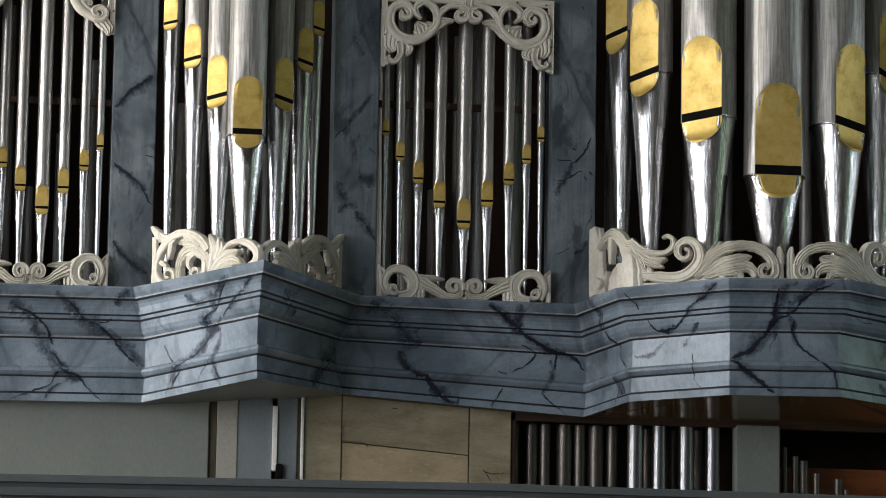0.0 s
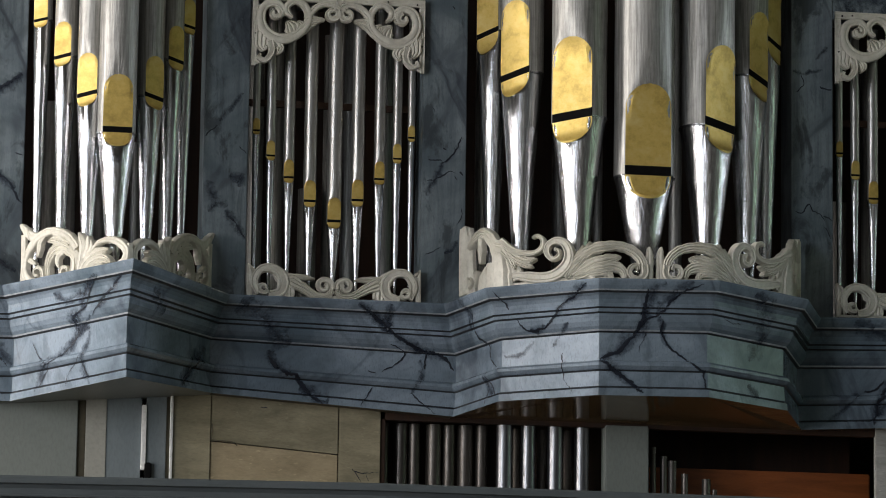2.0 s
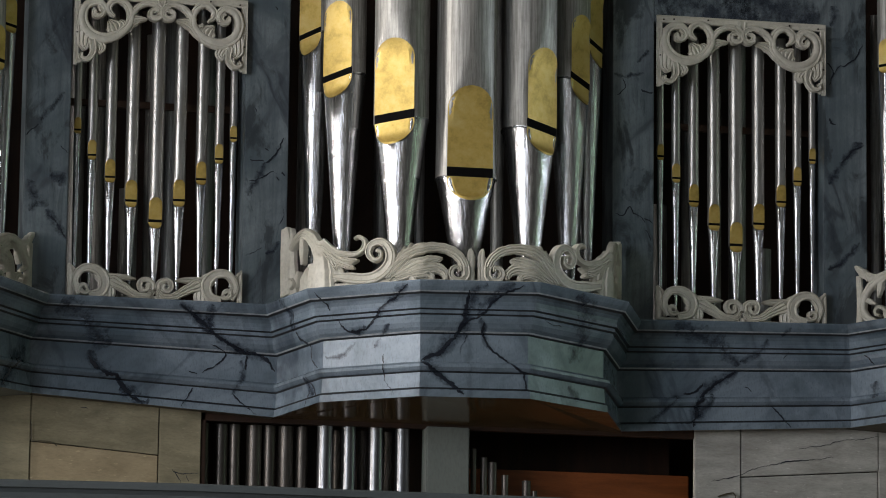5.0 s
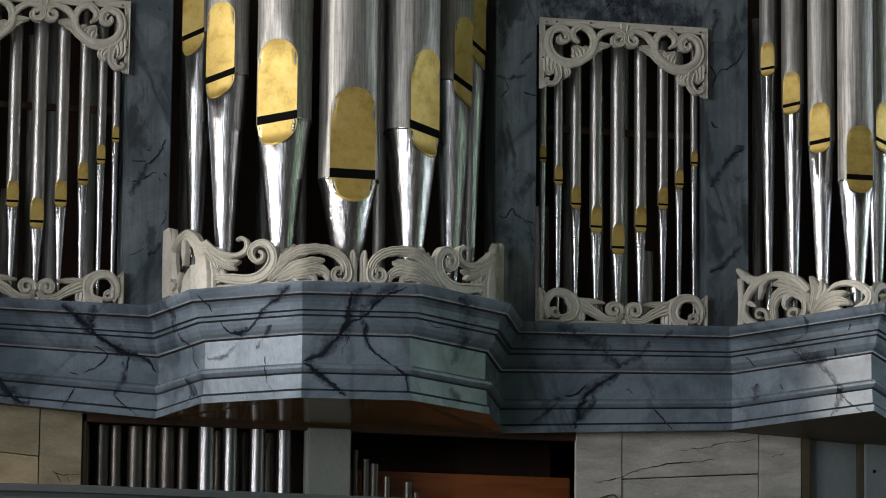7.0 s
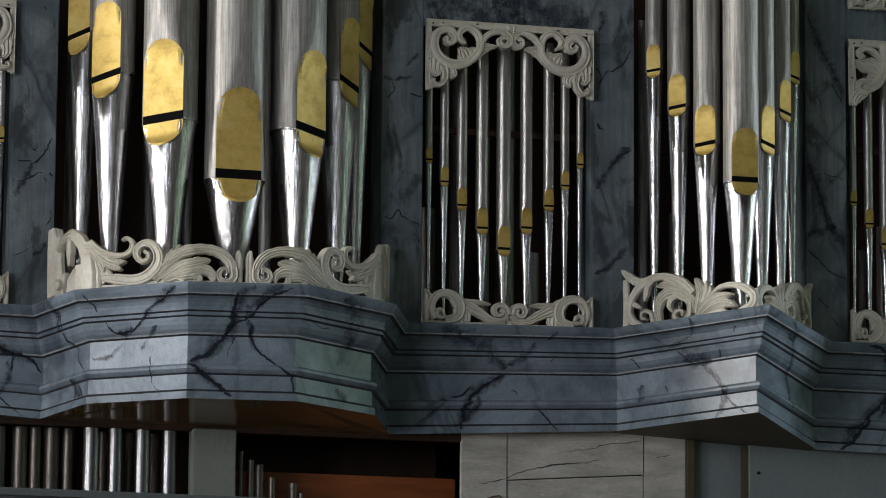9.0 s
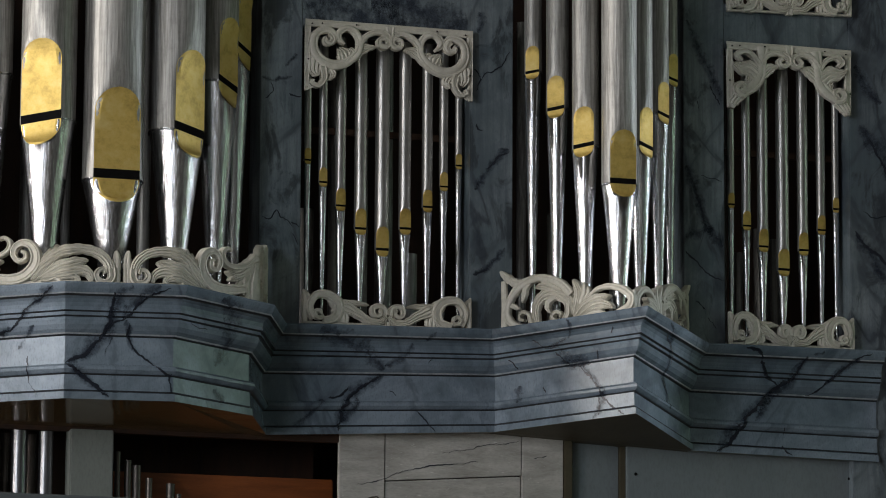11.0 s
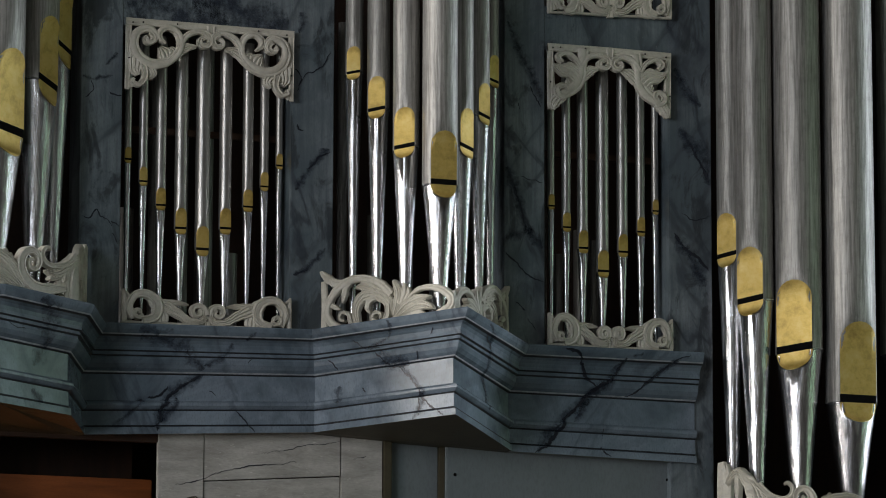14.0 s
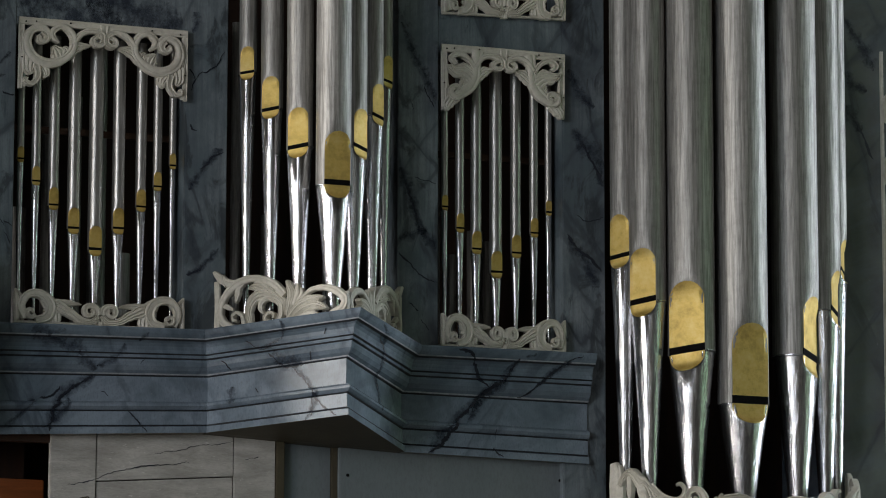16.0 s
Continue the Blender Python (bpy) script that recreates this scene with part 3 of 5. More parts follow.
vein(10, [(0.642, 0.54), (0.731, 0.371), (0.772, 0.212), (0.748, 0.095), (0.698, 0.0)], 0.021, True)
vein(10, [(0.751, 0.239), (0.749, 0.125), (0.73, 0.033)], 0.005)
vein(10, [(0.757, 0.289), (0.796, 0.303), (0.828, 0.303)], 0.004)
vein(10, [(0.718, 0.663), (0.73, 0.577)], 0.005)
vein(10, [(0.805, 0.86), (0.801, 0.797)], 0.004)
vein(11, [(0.371, 0.97), (0.47, 0.869), (0.517, 0.693), (0.529, 0.535), (0.584, 0.406), (0.569, 0.247)], 0.025, True)
vein(11, [(0.38, 0.89), (0.528, 0.78), (0.556, 0.649)], 0.007)
vein(11, [(0.474, 0.546), (0.584, 0.406), (0.64, 0.337)], 0.007)
vein(12, [(0.208, 0.974), (0.281, 0.951), (0.334, 0.85), (0.378, 0.727), (0.437, 0.663)], 0.011)
vein(12, [(0.564, 0.918), (0.542, 0.812), (0.511, 0.712), (0.441, 0.636), (0.385, 0.495), (0.283, 0.31), (0.223, 0.13), (0.121, 0.0)], 0.012)
vein(12, [(0.564, 0.918), (0.511, 0.712), (0.385, 0.495), (0.245, 0.272), (0.137, 0.002)], 0.032, True)
vein(12, [(0.427, 0.542), (0.393, 0.438), (0.352, 0.318)], 0.025, True)
vein(12, [(0.924, 0.971), (0.853, 0.912), (0.796, 0.832), (0.705, 0.686), (0.609, 0.571)], 0.006)
vein(12, [(0.861, 0.913), (0.78, 0.817), (0.689, 0.671)], 0.015, True)
vein(12, [(0.485, 0.1), (0.501, 0.042), (0.533, 0.016)], 0.006)
vein(12, [(0.652, 0.965), (0.598, 0.926)], 0.017, True)
vein(12, [(0.495, 0.173), (0.486, 0.267)], 0.003)

# upright stiles between the pipe fields, and the rails over the small fields
CASE_TOP = 6.5
STILES = [(-3.10, -2.945), (-2.395, -2.243), (-1.613, -1.456), (-0.832, -0.673), (0.522, 0.677), (1.324, 1.489), (2.165, 2.329), (2.840, 3.016), (4.021, 4.30)]
for i, (x0, x1) in enumerate(STILES):
    z0 = 2.6 if i in (7, 8) else 3.690
    on_case(board("stile", M_MARBLE_GREEN if i == 8 else M_STILE, None, x0, x1, 0.006, 0.16, z0, CASE_TOP, 0.003))


def stile_vein(i, pts, width, smear=False):
    x0, x1 = STILES[i]
    ribbon("vein", lambda x, z: (min(max(x, x0 + 0.004), x1 - 0.004), 0.0046 if smear else 0.0034, z), pts, width * (1.7 if smear else 1.25), M_SMEAR if smear else M_VEIN, round(1000 * abs(pts[0][1])) + i)


stile_vein(1, [(-2.384, 4.353), (-2.357, 4.389), (-2.318, 4.426), (-2.256, 4.466)], 0.009)
stile_vein(1, [(-2.389, 4.353), (-2.34, 4.401), (-2.256, 4.463)], 0.029, True)
stile_vein(1, [(-2.387, 4.157), (-2.343, 4.113), (-2.291, 4.074), (-2.242, 4.002)], 0.009)
stile_vein(1, [(-2.387, 4.145), (-2.331, 4.102), (-2.273, 4.058)], 0.029, True)
stile_vein(1, [(-2.383, 3.876), (-2.345, 3.826), (-2.287, 3.771)], 0.007)
stile_vein(1, [(-2.383, 3.876), (-2.322, 3.804), (-2.264, 3.76)], 0.022, True)
stile_vein(1, [(-2.277, 4.184), (-2.252, 4.174)], 0.004)
stile_vein(3, [(-0.691, 4.316), (-0.704, 4.281), (-0.731, 4.246), (-0.761, 4.224)], 0.005)
stile_vein(3, [(-0.812, 4.231), (-0.789, 4.226), (-0.761, 4.225)], 0.004)
stile_vein(3, [(-0.761, 4.224), (-0.777, 4.175), (-0.797, 4.14), (-0.817, 4.098)], 0.017, True)
stile_vein(3, [(-0.814, 4.149), (-0.794, 4.15), (-0.767, 4.162), (-0.733, 4.181), (-0.713, 4.178)], 0.005)
stile_vein(3, [(-0.694, 4.191), (-0.686, 4.175)], 0.006)
stile_vein(3, [(-0.716, 4.171), (-0.704, 4.157)], 0.003)
stile_vein(3, [(-0.69, 4.057), (-0.686, 4.029), (-0.7, 4.002)], 0.003)
stile_vein(3, [(-0.82, 3.881), (-0.789, 3.896), (-0.763, 3.917)], 0.003)
stile_vein(3, [(-0.749, 3.894), (-0.715, 3.902), (-0.699, 3.941)], 0.012, True)
stile_vein(3, [(-0.796, 4.42), (-0.788, 4.404)], 0.003)
stile_vein(3, [(-0.73, 4.793), (-0.723, 4.779)], 0.003)
stile_vein(3, [(-0.759, 4.273), (-0.744, 4.268)], 0.006)
stile_vein(4, [(0.516, 4.624), (0.559, 4.606), (0.599, 4.612), (0.639, 4.626)], 0.013, True)
stile_vein(4, [(0.559, 4.606), (0.568, 4.575), (0.536, 4.542)], 0.004)
stile_vein(4, [(0.628, 4.566), (0.648, 4.556), (0.672, 4.549)], 0.005)
stile_vein(4, [(0.611, 4.664), (0.623, 4.681), (0.655, 4.714)], 0.012, True)
stile_vein(4, [(0.533, 4.102), (0.561, 4.095), (0.585, 4.128), (0.601, 4.101), (0.632, 4.091), (0.648, 4.072)], 0.005)
stile_vein(4, [(0.64, 4.087), (0.672, 4.069)], 0.004)
stile_vein(4, [(0.644, 4.045), (0.671, 4.007)], 0.003)
stile_vein(2, [(-1.611, 4.277), (-1.591, 4.299), (-1.567, 4.318)], 0.004)
stile_vein(2, [(-1.561, 4.332), (-1.541, 4.361), (-1.507, 4.398), (-1.474, 4.435)], 0.013, True)
stile_vein(2, [(-1.6, 4.12), (-1.585, 4.079), (-1.56, 4.045), (-1.525, 4.026)], 0.026, True)
stile_vein(2, [(-1.56, 4.038), (-1.58, 4.024), (-1.593, 4.006)], 0.020, True)
stile_vein(2, [(-1.524, 3.991), (-1.496, 3.965), (-1.456, 3.908)], 0.007)
stile_vein(2, [(-1.538, 4.012), (-1.496, 3.965), (-1.457, 3.911)], 0.020, True)
stile_vein(2, [(-1.521, 4.138), (-1.479, 4.126), (-1.486, 4.098)], 0.027, True)
stile_vein(2, [(-1.489, 4.244), (-1.461, 4.221)], 0.003)
stile_vein(5, [(1.335, 4.705), (1.356, 4.69), (1.363, 4.662), (1.344, 4.623)], 0.005)
stile_vein(5, [(1.363, 4.662), (1.382, 4.688), (1.407, 4.698), (1.449, 4.729), (1.474, 4.781)], 0.004)
stile_vein(5, [(1.345, 4.497), (1.354, 4.477), (1.37, 4.476)], 0.006)
stile_vein(5, [(1.384, 4.332), (1.413, 4.358), (1.438, 4.384), (1.476, 4.403)], 0.007)
stile_vein(5, [(1.342, 4.248), (1.367, 4.29), (1.426, 4.363), (1.472, 4.411)], 0.022, True)
stile_vein(5, [(1.336, 3.932), (1.361, 3.945), (1.39, 3.963)], 0.005)
stile_vein(5, [(1.336, 3.932), (1.403, 3.976), (1.461, 4.036)], 0.016, True)
stile_vein(5, [(1.351, 4.92), (1.364, 4.88), (1.347, 4.845)], 0.019, True)
stile_vein(6, [(2.177, 4.394), (2.214, 4.299), (2.241, 4.204), (2.278, 4.127)], 0.035, True)
stile_vein(6, [(2.195, 4.333), (2.232, 4.238), (2.241, 4.186)], 0.006)
stile_vein(6, [(2.172, 4.121), (2.26, 4.143), (2.323, 4.094)], 0.032, True)
stile_vein(6, [(2.171, 4.068), (2.213, 4.026), (2.259, 3.985), (2.322, 3.962)], 0.007)
stile_vein(6, [(2.212, 3.878), (2.249, 3.849)], 0.005)
stile_vein(6, [(2.258, 3.819), (2.291, 3.777)], 0.004)
stile_vein(6, [(2.219, 4.645), (2.224, 4.614)], 0.003)
stile_vein(6, [(2.232, 4.362), (2.318, 4.337)], 0.003)
stile_vein(6, [(2.178, 4.954), (2.234, 4.833), (2.28, 4.738), (2.322, 4.652)], 0.027, True)
stile_vein(6, [(2.271, 4.711), (2.315, 4.634)], 0.005)
stile_vein(7, [(2.867, 4.826), (2.921, 4.718), (2.974, 4.685)], 0.028, True)
stile_vein(7, [(2.88, 4.591), (2.933, 4.533), (2.985, 4.475), (3.007, 4.377)], 0.048, True)
stile_vein(7, [(2.919, 4.545), (2.958, 4.485), (3.004, 4.402)], 0.009)
stile_vein(7, [(2.89, 4.259), (2.942, 4.238), (3.006, 4.26)], 0.004)
stile_vein(7, [(2.86, 4.184), (2.902, 4.125), (2.954, 4.091), (2.997, 4.044)], 0.009)
stile_vein(7, [(2.863, 4.171), (2.928, 4.089), (2.985, 3.982)], 0.039, True)
stile_vein(8, [(4.048, 5.142), (4.097, 5.07), (4.154, 4.99), (4.178, 4.923)], 0.039, True)
stile_vein(8, [(4.044, 4.913), (4.093, 4.863), (4.151, 4.837)], 0.035, True)
stile_vein(8, [(4.054, 4.776), (4.09, 4.719), (4.123, 4.675)], 0.036, True)
stile_vein(8, [(4.107, 4.705), (4.135, 4.638), (4.171, 4.565)], 0.009)
FIELDS = [(-2.945, -2.395, 4.86), (-1.456, -0.832, 4.80), (0.677, 1.324, 4.84), (2.329, 2.840, 4.875)]   # x0, x1, upper edge
for x0, x1, z in FIELDS:
    on_case(board("rail", M_STILE, None, x0 - 0.002, x1 + 0.002, 0.010, 0.15, z - 0.02, 5.03, 0.003))
    on_case(board("rail", M_STILE, None, x0 - 0.002, x1 + 0.002, 0.010, 0.15, 6.0, CASE_TOP, 0.003))
for x0, x1, z in FIELDS[1:3]:   # broad dark smears along the rails over the two wide fields
    for k, (a, b, w) in enumerate(((0.02, 0.62, 0.075), (0.40, 0.98, 0.085))):
        at = [(x0 + (x1 - x0) * (a + (b - a) * f), z + 0.045 + 0.02 * k + 0.03 * math.sin(5 * f + x0)) for f in (0, 0.33, 0.66, 1)]
        ribbon("vein", lambda x, y, x0=x0, x1=x1, z=z: (min(max(x, x0), x1), 0.0086, min(max(y, z - 0.01), 5.02)), at, w * 1.9, M_SMEAR, 31 + k)
on_case(board("top_board", M_MARBLE, None, -3.1, 4.3, -0.45, 1.2, CASE_TOP, CASE_TOP + 0.1, 0.01))
on_case(board("side_panel", M_MARBLE, None, -3.14, -3.10, 0.0, 1.2, 1.95, CASE_TOP, 0.004))
on_case(board("side_panel", M_MARBLE, None, 4.30, 4.34, 0.0, 1.2, 1.95, CASE_TOP, 0.004))
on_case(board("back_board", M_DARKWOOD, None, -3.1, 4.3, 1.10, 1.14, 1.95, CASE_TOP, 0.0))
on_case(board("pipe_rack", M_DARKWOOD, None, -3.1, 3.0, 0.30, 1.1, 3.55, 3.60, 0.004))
for x0, x1, z in ((-2.945, -2.395, 4.40), (-1.456, -0.832, 4.44), (0.677, 1.324, 4.468), (2.329, 2.84, 4.49)):
    on_case(board("rack_bar", M_RACK, None, x0 - 0.03, x1 + 0.03, 0.17, 0.19, z - 0.012, z + 0.012, 0.002, "red-brown wooden rack bar"))

# ---- organ pipes ----
def clip_depth(r, t, flare=0.0, deep=0.36):
    """How far the flattened lip lies behind the round front; t runs 0 at the mouth to 1 at the lip's end. With a flare the flat runs out in a point above the lip."""
    if t > 1:
        return flare * r * max(0.0, 1 - (t - 1) / 0.42)
    return r * (deep - (deep - flare) * max(0, t) ** 5)


FLARE = 0.085


def pipe_body(r, low, z0, z1, lip, deep=0.36):
    bm = bmesh.new()
    zs = [low] + [z0 + lip * k / 10 for k in range(11)] + [z0 + lip * (1 + 0.07 * k) for k in range(1, 7)] + [z0 + lip * 1.45 + (z1 - z0 - lip * 1.45) * k / 5 for k in range(1, 6)]
    n = 40
    rings = []
    for z in zs:
        d = clip_depth(r, (z - z0) / lip, FLARE, deep)
        ring = []
        for k in range(n):
            a = 2 * math.pi * k / n
            x, y = r * math.sin(a), -r * math.cos(a)
            ring.append(bm.verts.new((x, max(y, -(r - d)), z)))
        rings.append(ring)
    for p, q in zip(rings, rings[1:]):
        for k in range(n):
            bm.faces.new((p[k], p[(k + 1) % n], q[(k + 1) % n], q[k]))
    return bm


def foot_radius(r, tip, t):
    return r * 0.985 + (tip - r * 0.985) * t ** 0.92


def pipe_foot(r, tip, z0, z1, lip, deep=0.36):
    """From the mouth at z1 down to the tip at z0."""
    bm = bmesh.new()
    n, rings = 40, []
    zs = [z1 - lip * k / 8 for k in range(9)] + [z1 - lip - (z1 - lip - z0) * k / 6 for k in range(1, 7)]
    for z in zs:
        rr = foot_radius(r, tip, (z1 - z) / (z1 - z0))
        d = clip_depth(r, (z1 - z) / lip, 0.0, deep) - (r - rr) if z > z1 - lip else 0
        ring = []
        for k in range(n):
            a = 2 * math.pi * k / n
            ring.append(bm.verts.new((rr * math.sin(a), max(-rr * math.cos(a), -(rr - max(0, d))), z)))
        rings.append(ring)
    for p, q in zip(rings, rings[1:]):
        for k in range(n):
            bm.faces.new((p[k], q[k], q[(k + 1) % n], p[(k + 1) % n]))
    return bm


def lip_plate(w, z_flat, z_end, r, tip=None, z_foot=0.0, lift=0.0016, deep=0.36):
    """A gilded plate with a rounded end lying on the flattened front, from the mouth (z_flat) to its rounded end."""
    bm = bmesh.new()
    h = abs(z_end - z_flat)
    s = 1 if z_end > z_flat else -1
    cap = min(w / 2 if s > 0 else h * 0.92, h)
    rows = []
    m = 14
    for k in range(m + 1):
        q = h * (1 - (1 - k / m) ** 1.6)
        half = w / 2
        if q > h - cap:
            half *= math.sqrt(max(0.0, 1 - ((q - h + cap) / cap) ** 2))
        half = max(half, 0.0004)
        z = z_flat + s * q
        row = []
        for j in range(9):
            x = half * (j / 4 - 1)
            if s > 0:
                front = min(math.sqrt(max(0, r * r - x * x)), r - clip_depth(r, q / h, FLARE, deep))
            else:
                rr = foot_radius(r, tip, (z_flat - z) / (z_flat - z_foot))
                front = min(math.sqrt(max(0, rr * rr - x * x)), r - clip_depth(r, q / h, 0.0, deep))
            row.append(bm.verts.new((x, -front - lift, z)))
        rows.append(row)
    for p, q in zip(rows, rows[1:]):
        for j in range(8):
            bm.faces.new((p[j], p[j + 1], q[j + 1], q[j]) if s > 0 else (p[j], q[j], q[j + 1], p[j + 1]))
    return bm


def seam_ring(r, z):
    """The raised solder seam between body and foot, round the back and sides."""
    bm = bmesh.new()
    rows = []
    for k in range(31):
        a = radians(52 + 256 * k / 30)
        wob = 0.0012 * math.sin(9.1 * a) + 0.0008 * math.sin(23 * a)
        rows.append([bm.verts.new((q * math.sin(a), -q * math.cos(a), z + h + wob)) for q, h in ((r * 0.98, 0.005), (r + 0.003, 0.002), (r + 0.003, -0.002), (r * 0.98, -0.005))])
    for p, q in zip(rows, rows[1:]):
        for j in range(3):
            bm.faces.new((p[j], q[j], q[j + 1], p[j + 1]))
    bmesh.ops.recalc_face_normals(bm, faces=bm.faces)
    return bm


def organ_pipe(x, y, d, mouth, foot, top, turn, tall=1.72, group="", label="", slant=0.0, chin=0.50, wide=0.768, metal=M_PIPE):
    """A flue pipe: mouth, foot and top are heights above the floor, turn the way its mouth faces in degrees."""
    r, w = d / 2, wide * d
    deep = 1 - math.sqrt(1 - wide * wide)
    gap = max(0.007, 0.205 * w)
    up, low = tall * w, chin * w
    ob = empty("organ_pipe", (x, y, foot))
    ob.rotation_euler = (0, 0, radians(turn))
    z1 = mouth - foot
    lean = -slant * math.sin(radians(turn))

    def cut(bm):
        for v in bm.verts:
            v.co.z += lean * v.co.x * max(0.0, 1 - max(0.0, abs(v.co.z - z1) - up) / up)
        return bm
    part("body", cut(pipe_body(r, z1 - gap * 0.5, z1 + gap * 0.5, top - foot, up, deep)), metal, ob, "dull aged tin body", True)
    part("foot", cut(pipe_foot(r, max(0.006, 0.27 * r), 0, z1 - gap * 0.5, low, deep)), M_FOOT, ob, "polished tin foot", True)
    part("upper_lip", cut(lip_plate(w, z1 + gap * 0.5, z1 + gap * 0.5 + up, r, deep=deep)), M_GOLD, ob, "gilded arched upper lip")
    part("lower_lip", cut(lip_plate(w, z1 - gap * 0.5, z1 - gap * 0.5 - low, r, max(0.006, 0.27 * r), 0, deep=deep)), M_GOLD, ob, "gilded rounded lower lip")
    if d > 0.06:
        part("solder_seam", cut(seam_ring(r, z1 - gap * 0.5)), M_FOOT, ob, "bright solder seam")
    # no opening is cut: a black plate paints the shade inside the mouth
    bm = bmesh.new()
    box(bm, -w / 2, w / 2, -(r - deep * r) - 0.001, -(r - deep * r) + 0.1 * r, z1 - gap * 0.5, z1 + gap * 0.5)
    part("mouth", cut(bm), M_BLACK, ob, "black plate painting the shade of the mouth gap")
    return tagged(ob, label, "organ pipe", group)


BIG = "large tin tower pipe with gilded lips in the organ front"
MID = "slender tin pipe with gilded lips in the pointed tower"
SMALL = "small tin pipe with gilded lips in a framed field"
# x, depth, diameter, mouth height, turn
for x, y, d, m, a, tall, chin in ((-0.579, 0.0, 0.122, 4.693, -46, 2.1, 0.74), (-0.504, -0.158, 0.152, 4.512, -42, 2.14, 0.60), (-0.318, -0.262, 0.196, 4.349, -34, 1.74, 0.57),
                                  (-0.088, -0.285, 0.214, 4.156, 0, 1.76, 0.52), (0.145, -0.262, 0.196, 4.338, 34, 1.78, 0.56), (0.316, -0.158, 0.152, 4.540, 42, 1.92, 0.62), (0.421, 0.0, 0.122, 4.709, 46, 2.1, 0.74)):
    organ_pipe(x, y, d, m, 3.74, 6.3, a, tall, "pipes of the centre tower", BIG, 0.2 if abs(a) < 40 else 0.36, chin)
for x, y, d, m, a in ((-2.197, -0.06, 0.066, 4.647, -26), (-2.118, -0.135, 0.083, 4.504, -30), (-2.034, -0.225, 0.098, 4.355, -30), (-1.950, -0.32, 0.132, 4.213, 0),
                      (-1.833, -0.225, 0.098, 4.355, 30), (-1.749, -0.135, 0.083, 4.509, 30), (-1.695, -0.06, 0.066, 4.650, 26)):
    organ_pipe(x, y, d, m, 3.72, 6.3, a, 1.78, "pipes of the near pointed tower", MID, 0.36)
for x, y, d, m, a in ((1.545, -0.06, 0.066, 4.691, -26), (1.614, -0.135, 0.083, 4.542, -30), (1.692, -0.225, 0.098, 4.391, -30), (1.790, -0.32, 0.130, 4.245, 0),
                      (1.904, -0.225, 0.098, 4.404, 30), (2.010, -0.135, 0.083, 4.547, 30), (2.082, -0.06, 0.066, 4.701, 26)):
    organ_pipe(x, y, d, m, 3.72, 6.3, a, 1.78, "pipes of the far pointed tower", MID, 0.36)


def field(pipes, ds, foot, top, tilt, group):
    for (x, m), d in zip(pipes, ds):
        organ_pipe(x, 0.075, d * 0.80, m, foot, top, tilt, 1.62, group, SMALL, wide=0.91, metal=M_TIN)


D9 = (0.034, 0.042, 0.050, 0.058, 0.066, 0.058, 0.050, 0.042, 0.034)
D7 = (0.034, 0.044, 0.053, 0.062, 0.053, 0.044, 0.034)
field([(-1.421, 4.318), (-1.368, 4.229), (-1.302, 4.153), (-1.225, 4.071), (-1.137, 4.002), (-1.054, 4.081), (-0.976, 4.161), (-0.913, 4.238), (-0.862, 4.317)], D9, 3.74, 4.78, 0, "pipes of the near framed field")
field([(0.719, 4.334), (0.778, 4.255), (0.845, 4.171), (0.922, 4.090), (1.005, 4.017), (1.092, 4.100), (1.178, 4.186), (1.241, 4.266), (1.299, 4.349)], D9, 3.75, 4.80, 0, "pipes of the far framed field")
field([(2.381, 4.268), (2.443, 4.189), (2.510, 4.113), (2.591, 4.029), (2.673, 4.108), (2.748, 4.190), (2.809, 4.275)], D7, 3.75, 4.84, 0, "pipes of the narrow framed field")
field([(-2.850, 4.225), (-2.773, 4.150), (-2.709, 4.072), (-2.631, 3.995), (-2.559, 4.070), (-2.488, 4.150), (-2.434, 4.223)], D7, 3.74, 4.80, 0, "pipes of the outer framed field")
# the pedal tower
PD = 3.520
for x, y, d, m, a, tall in ((3.071, -0.05, 0.108, 4.098, -54, 1.80), (3.138, -0.12, 0.140, 3.918, -50, 1.74), (3.294, -0.171, 0.182, 3.731, -42, 1.74), (3.492, -0.206, 0.196, 3.542, 0, 1.84),
                            (3.736, -0.171, 0.182, 3.733, 42, 1.52), (3.881, -0.12, 0.140, 3.923, 50, 1.35), (3.965, -0.05, 0.108, 4.098, 54, 1.35)):
    organ_pipe(x, y, d, m, 3.042, 6.3, a, tall, "pipes of the pedal tower", BIG, 0.18)


# plain inner pipes that show dimly between the front pipes
def inner_pipe(x, y, d, z0, z1, label="plain grey inner organ pipe in the dark case", mat=M_PIPE):
    bm = bmesh.new()
    bmesh.ops.create_cone(bm, cap_ends=True, segments=20, radius1=d / 2, radius2=d / 2, depth=z1 - z0, matrix=Matrix.Translation((0, 0, (z1 - z0) / 2)))
    for f in bm.faces:
        f.smooth = len(f.verts) == 4
        if not f.smooth:
            for e in f.edges:
                e.smooth = False
    ob = mesh_ob("inner_pipe", bm, mat)
    ob.location = (x, y, z0)
    return tagged(ob, label, "organ pipe", "plain inner pipes")


rng = random.Random(7)
for x0, x1, n in ((-2.9, -2.4, 5), (-2.2, -1.65, 5), (-1.42, -0.86, 6), (-0.6, 0.45, 7), (0.70, 1.30, 6), (1.5, 2.15, 5), (2.35, 2.82, 5)):
    for k in range(n):
        x = x0 + (x1 - x0) * (k + 0.5 + rng.uniform(-0.2, 0.2)) / n
        inner_pipe(x, 0.52 + rng.uniform(-0.06, 0.06), rng.uniform(0.035, 0.07), 3.60, rng.uniform(4.0, 5.6))
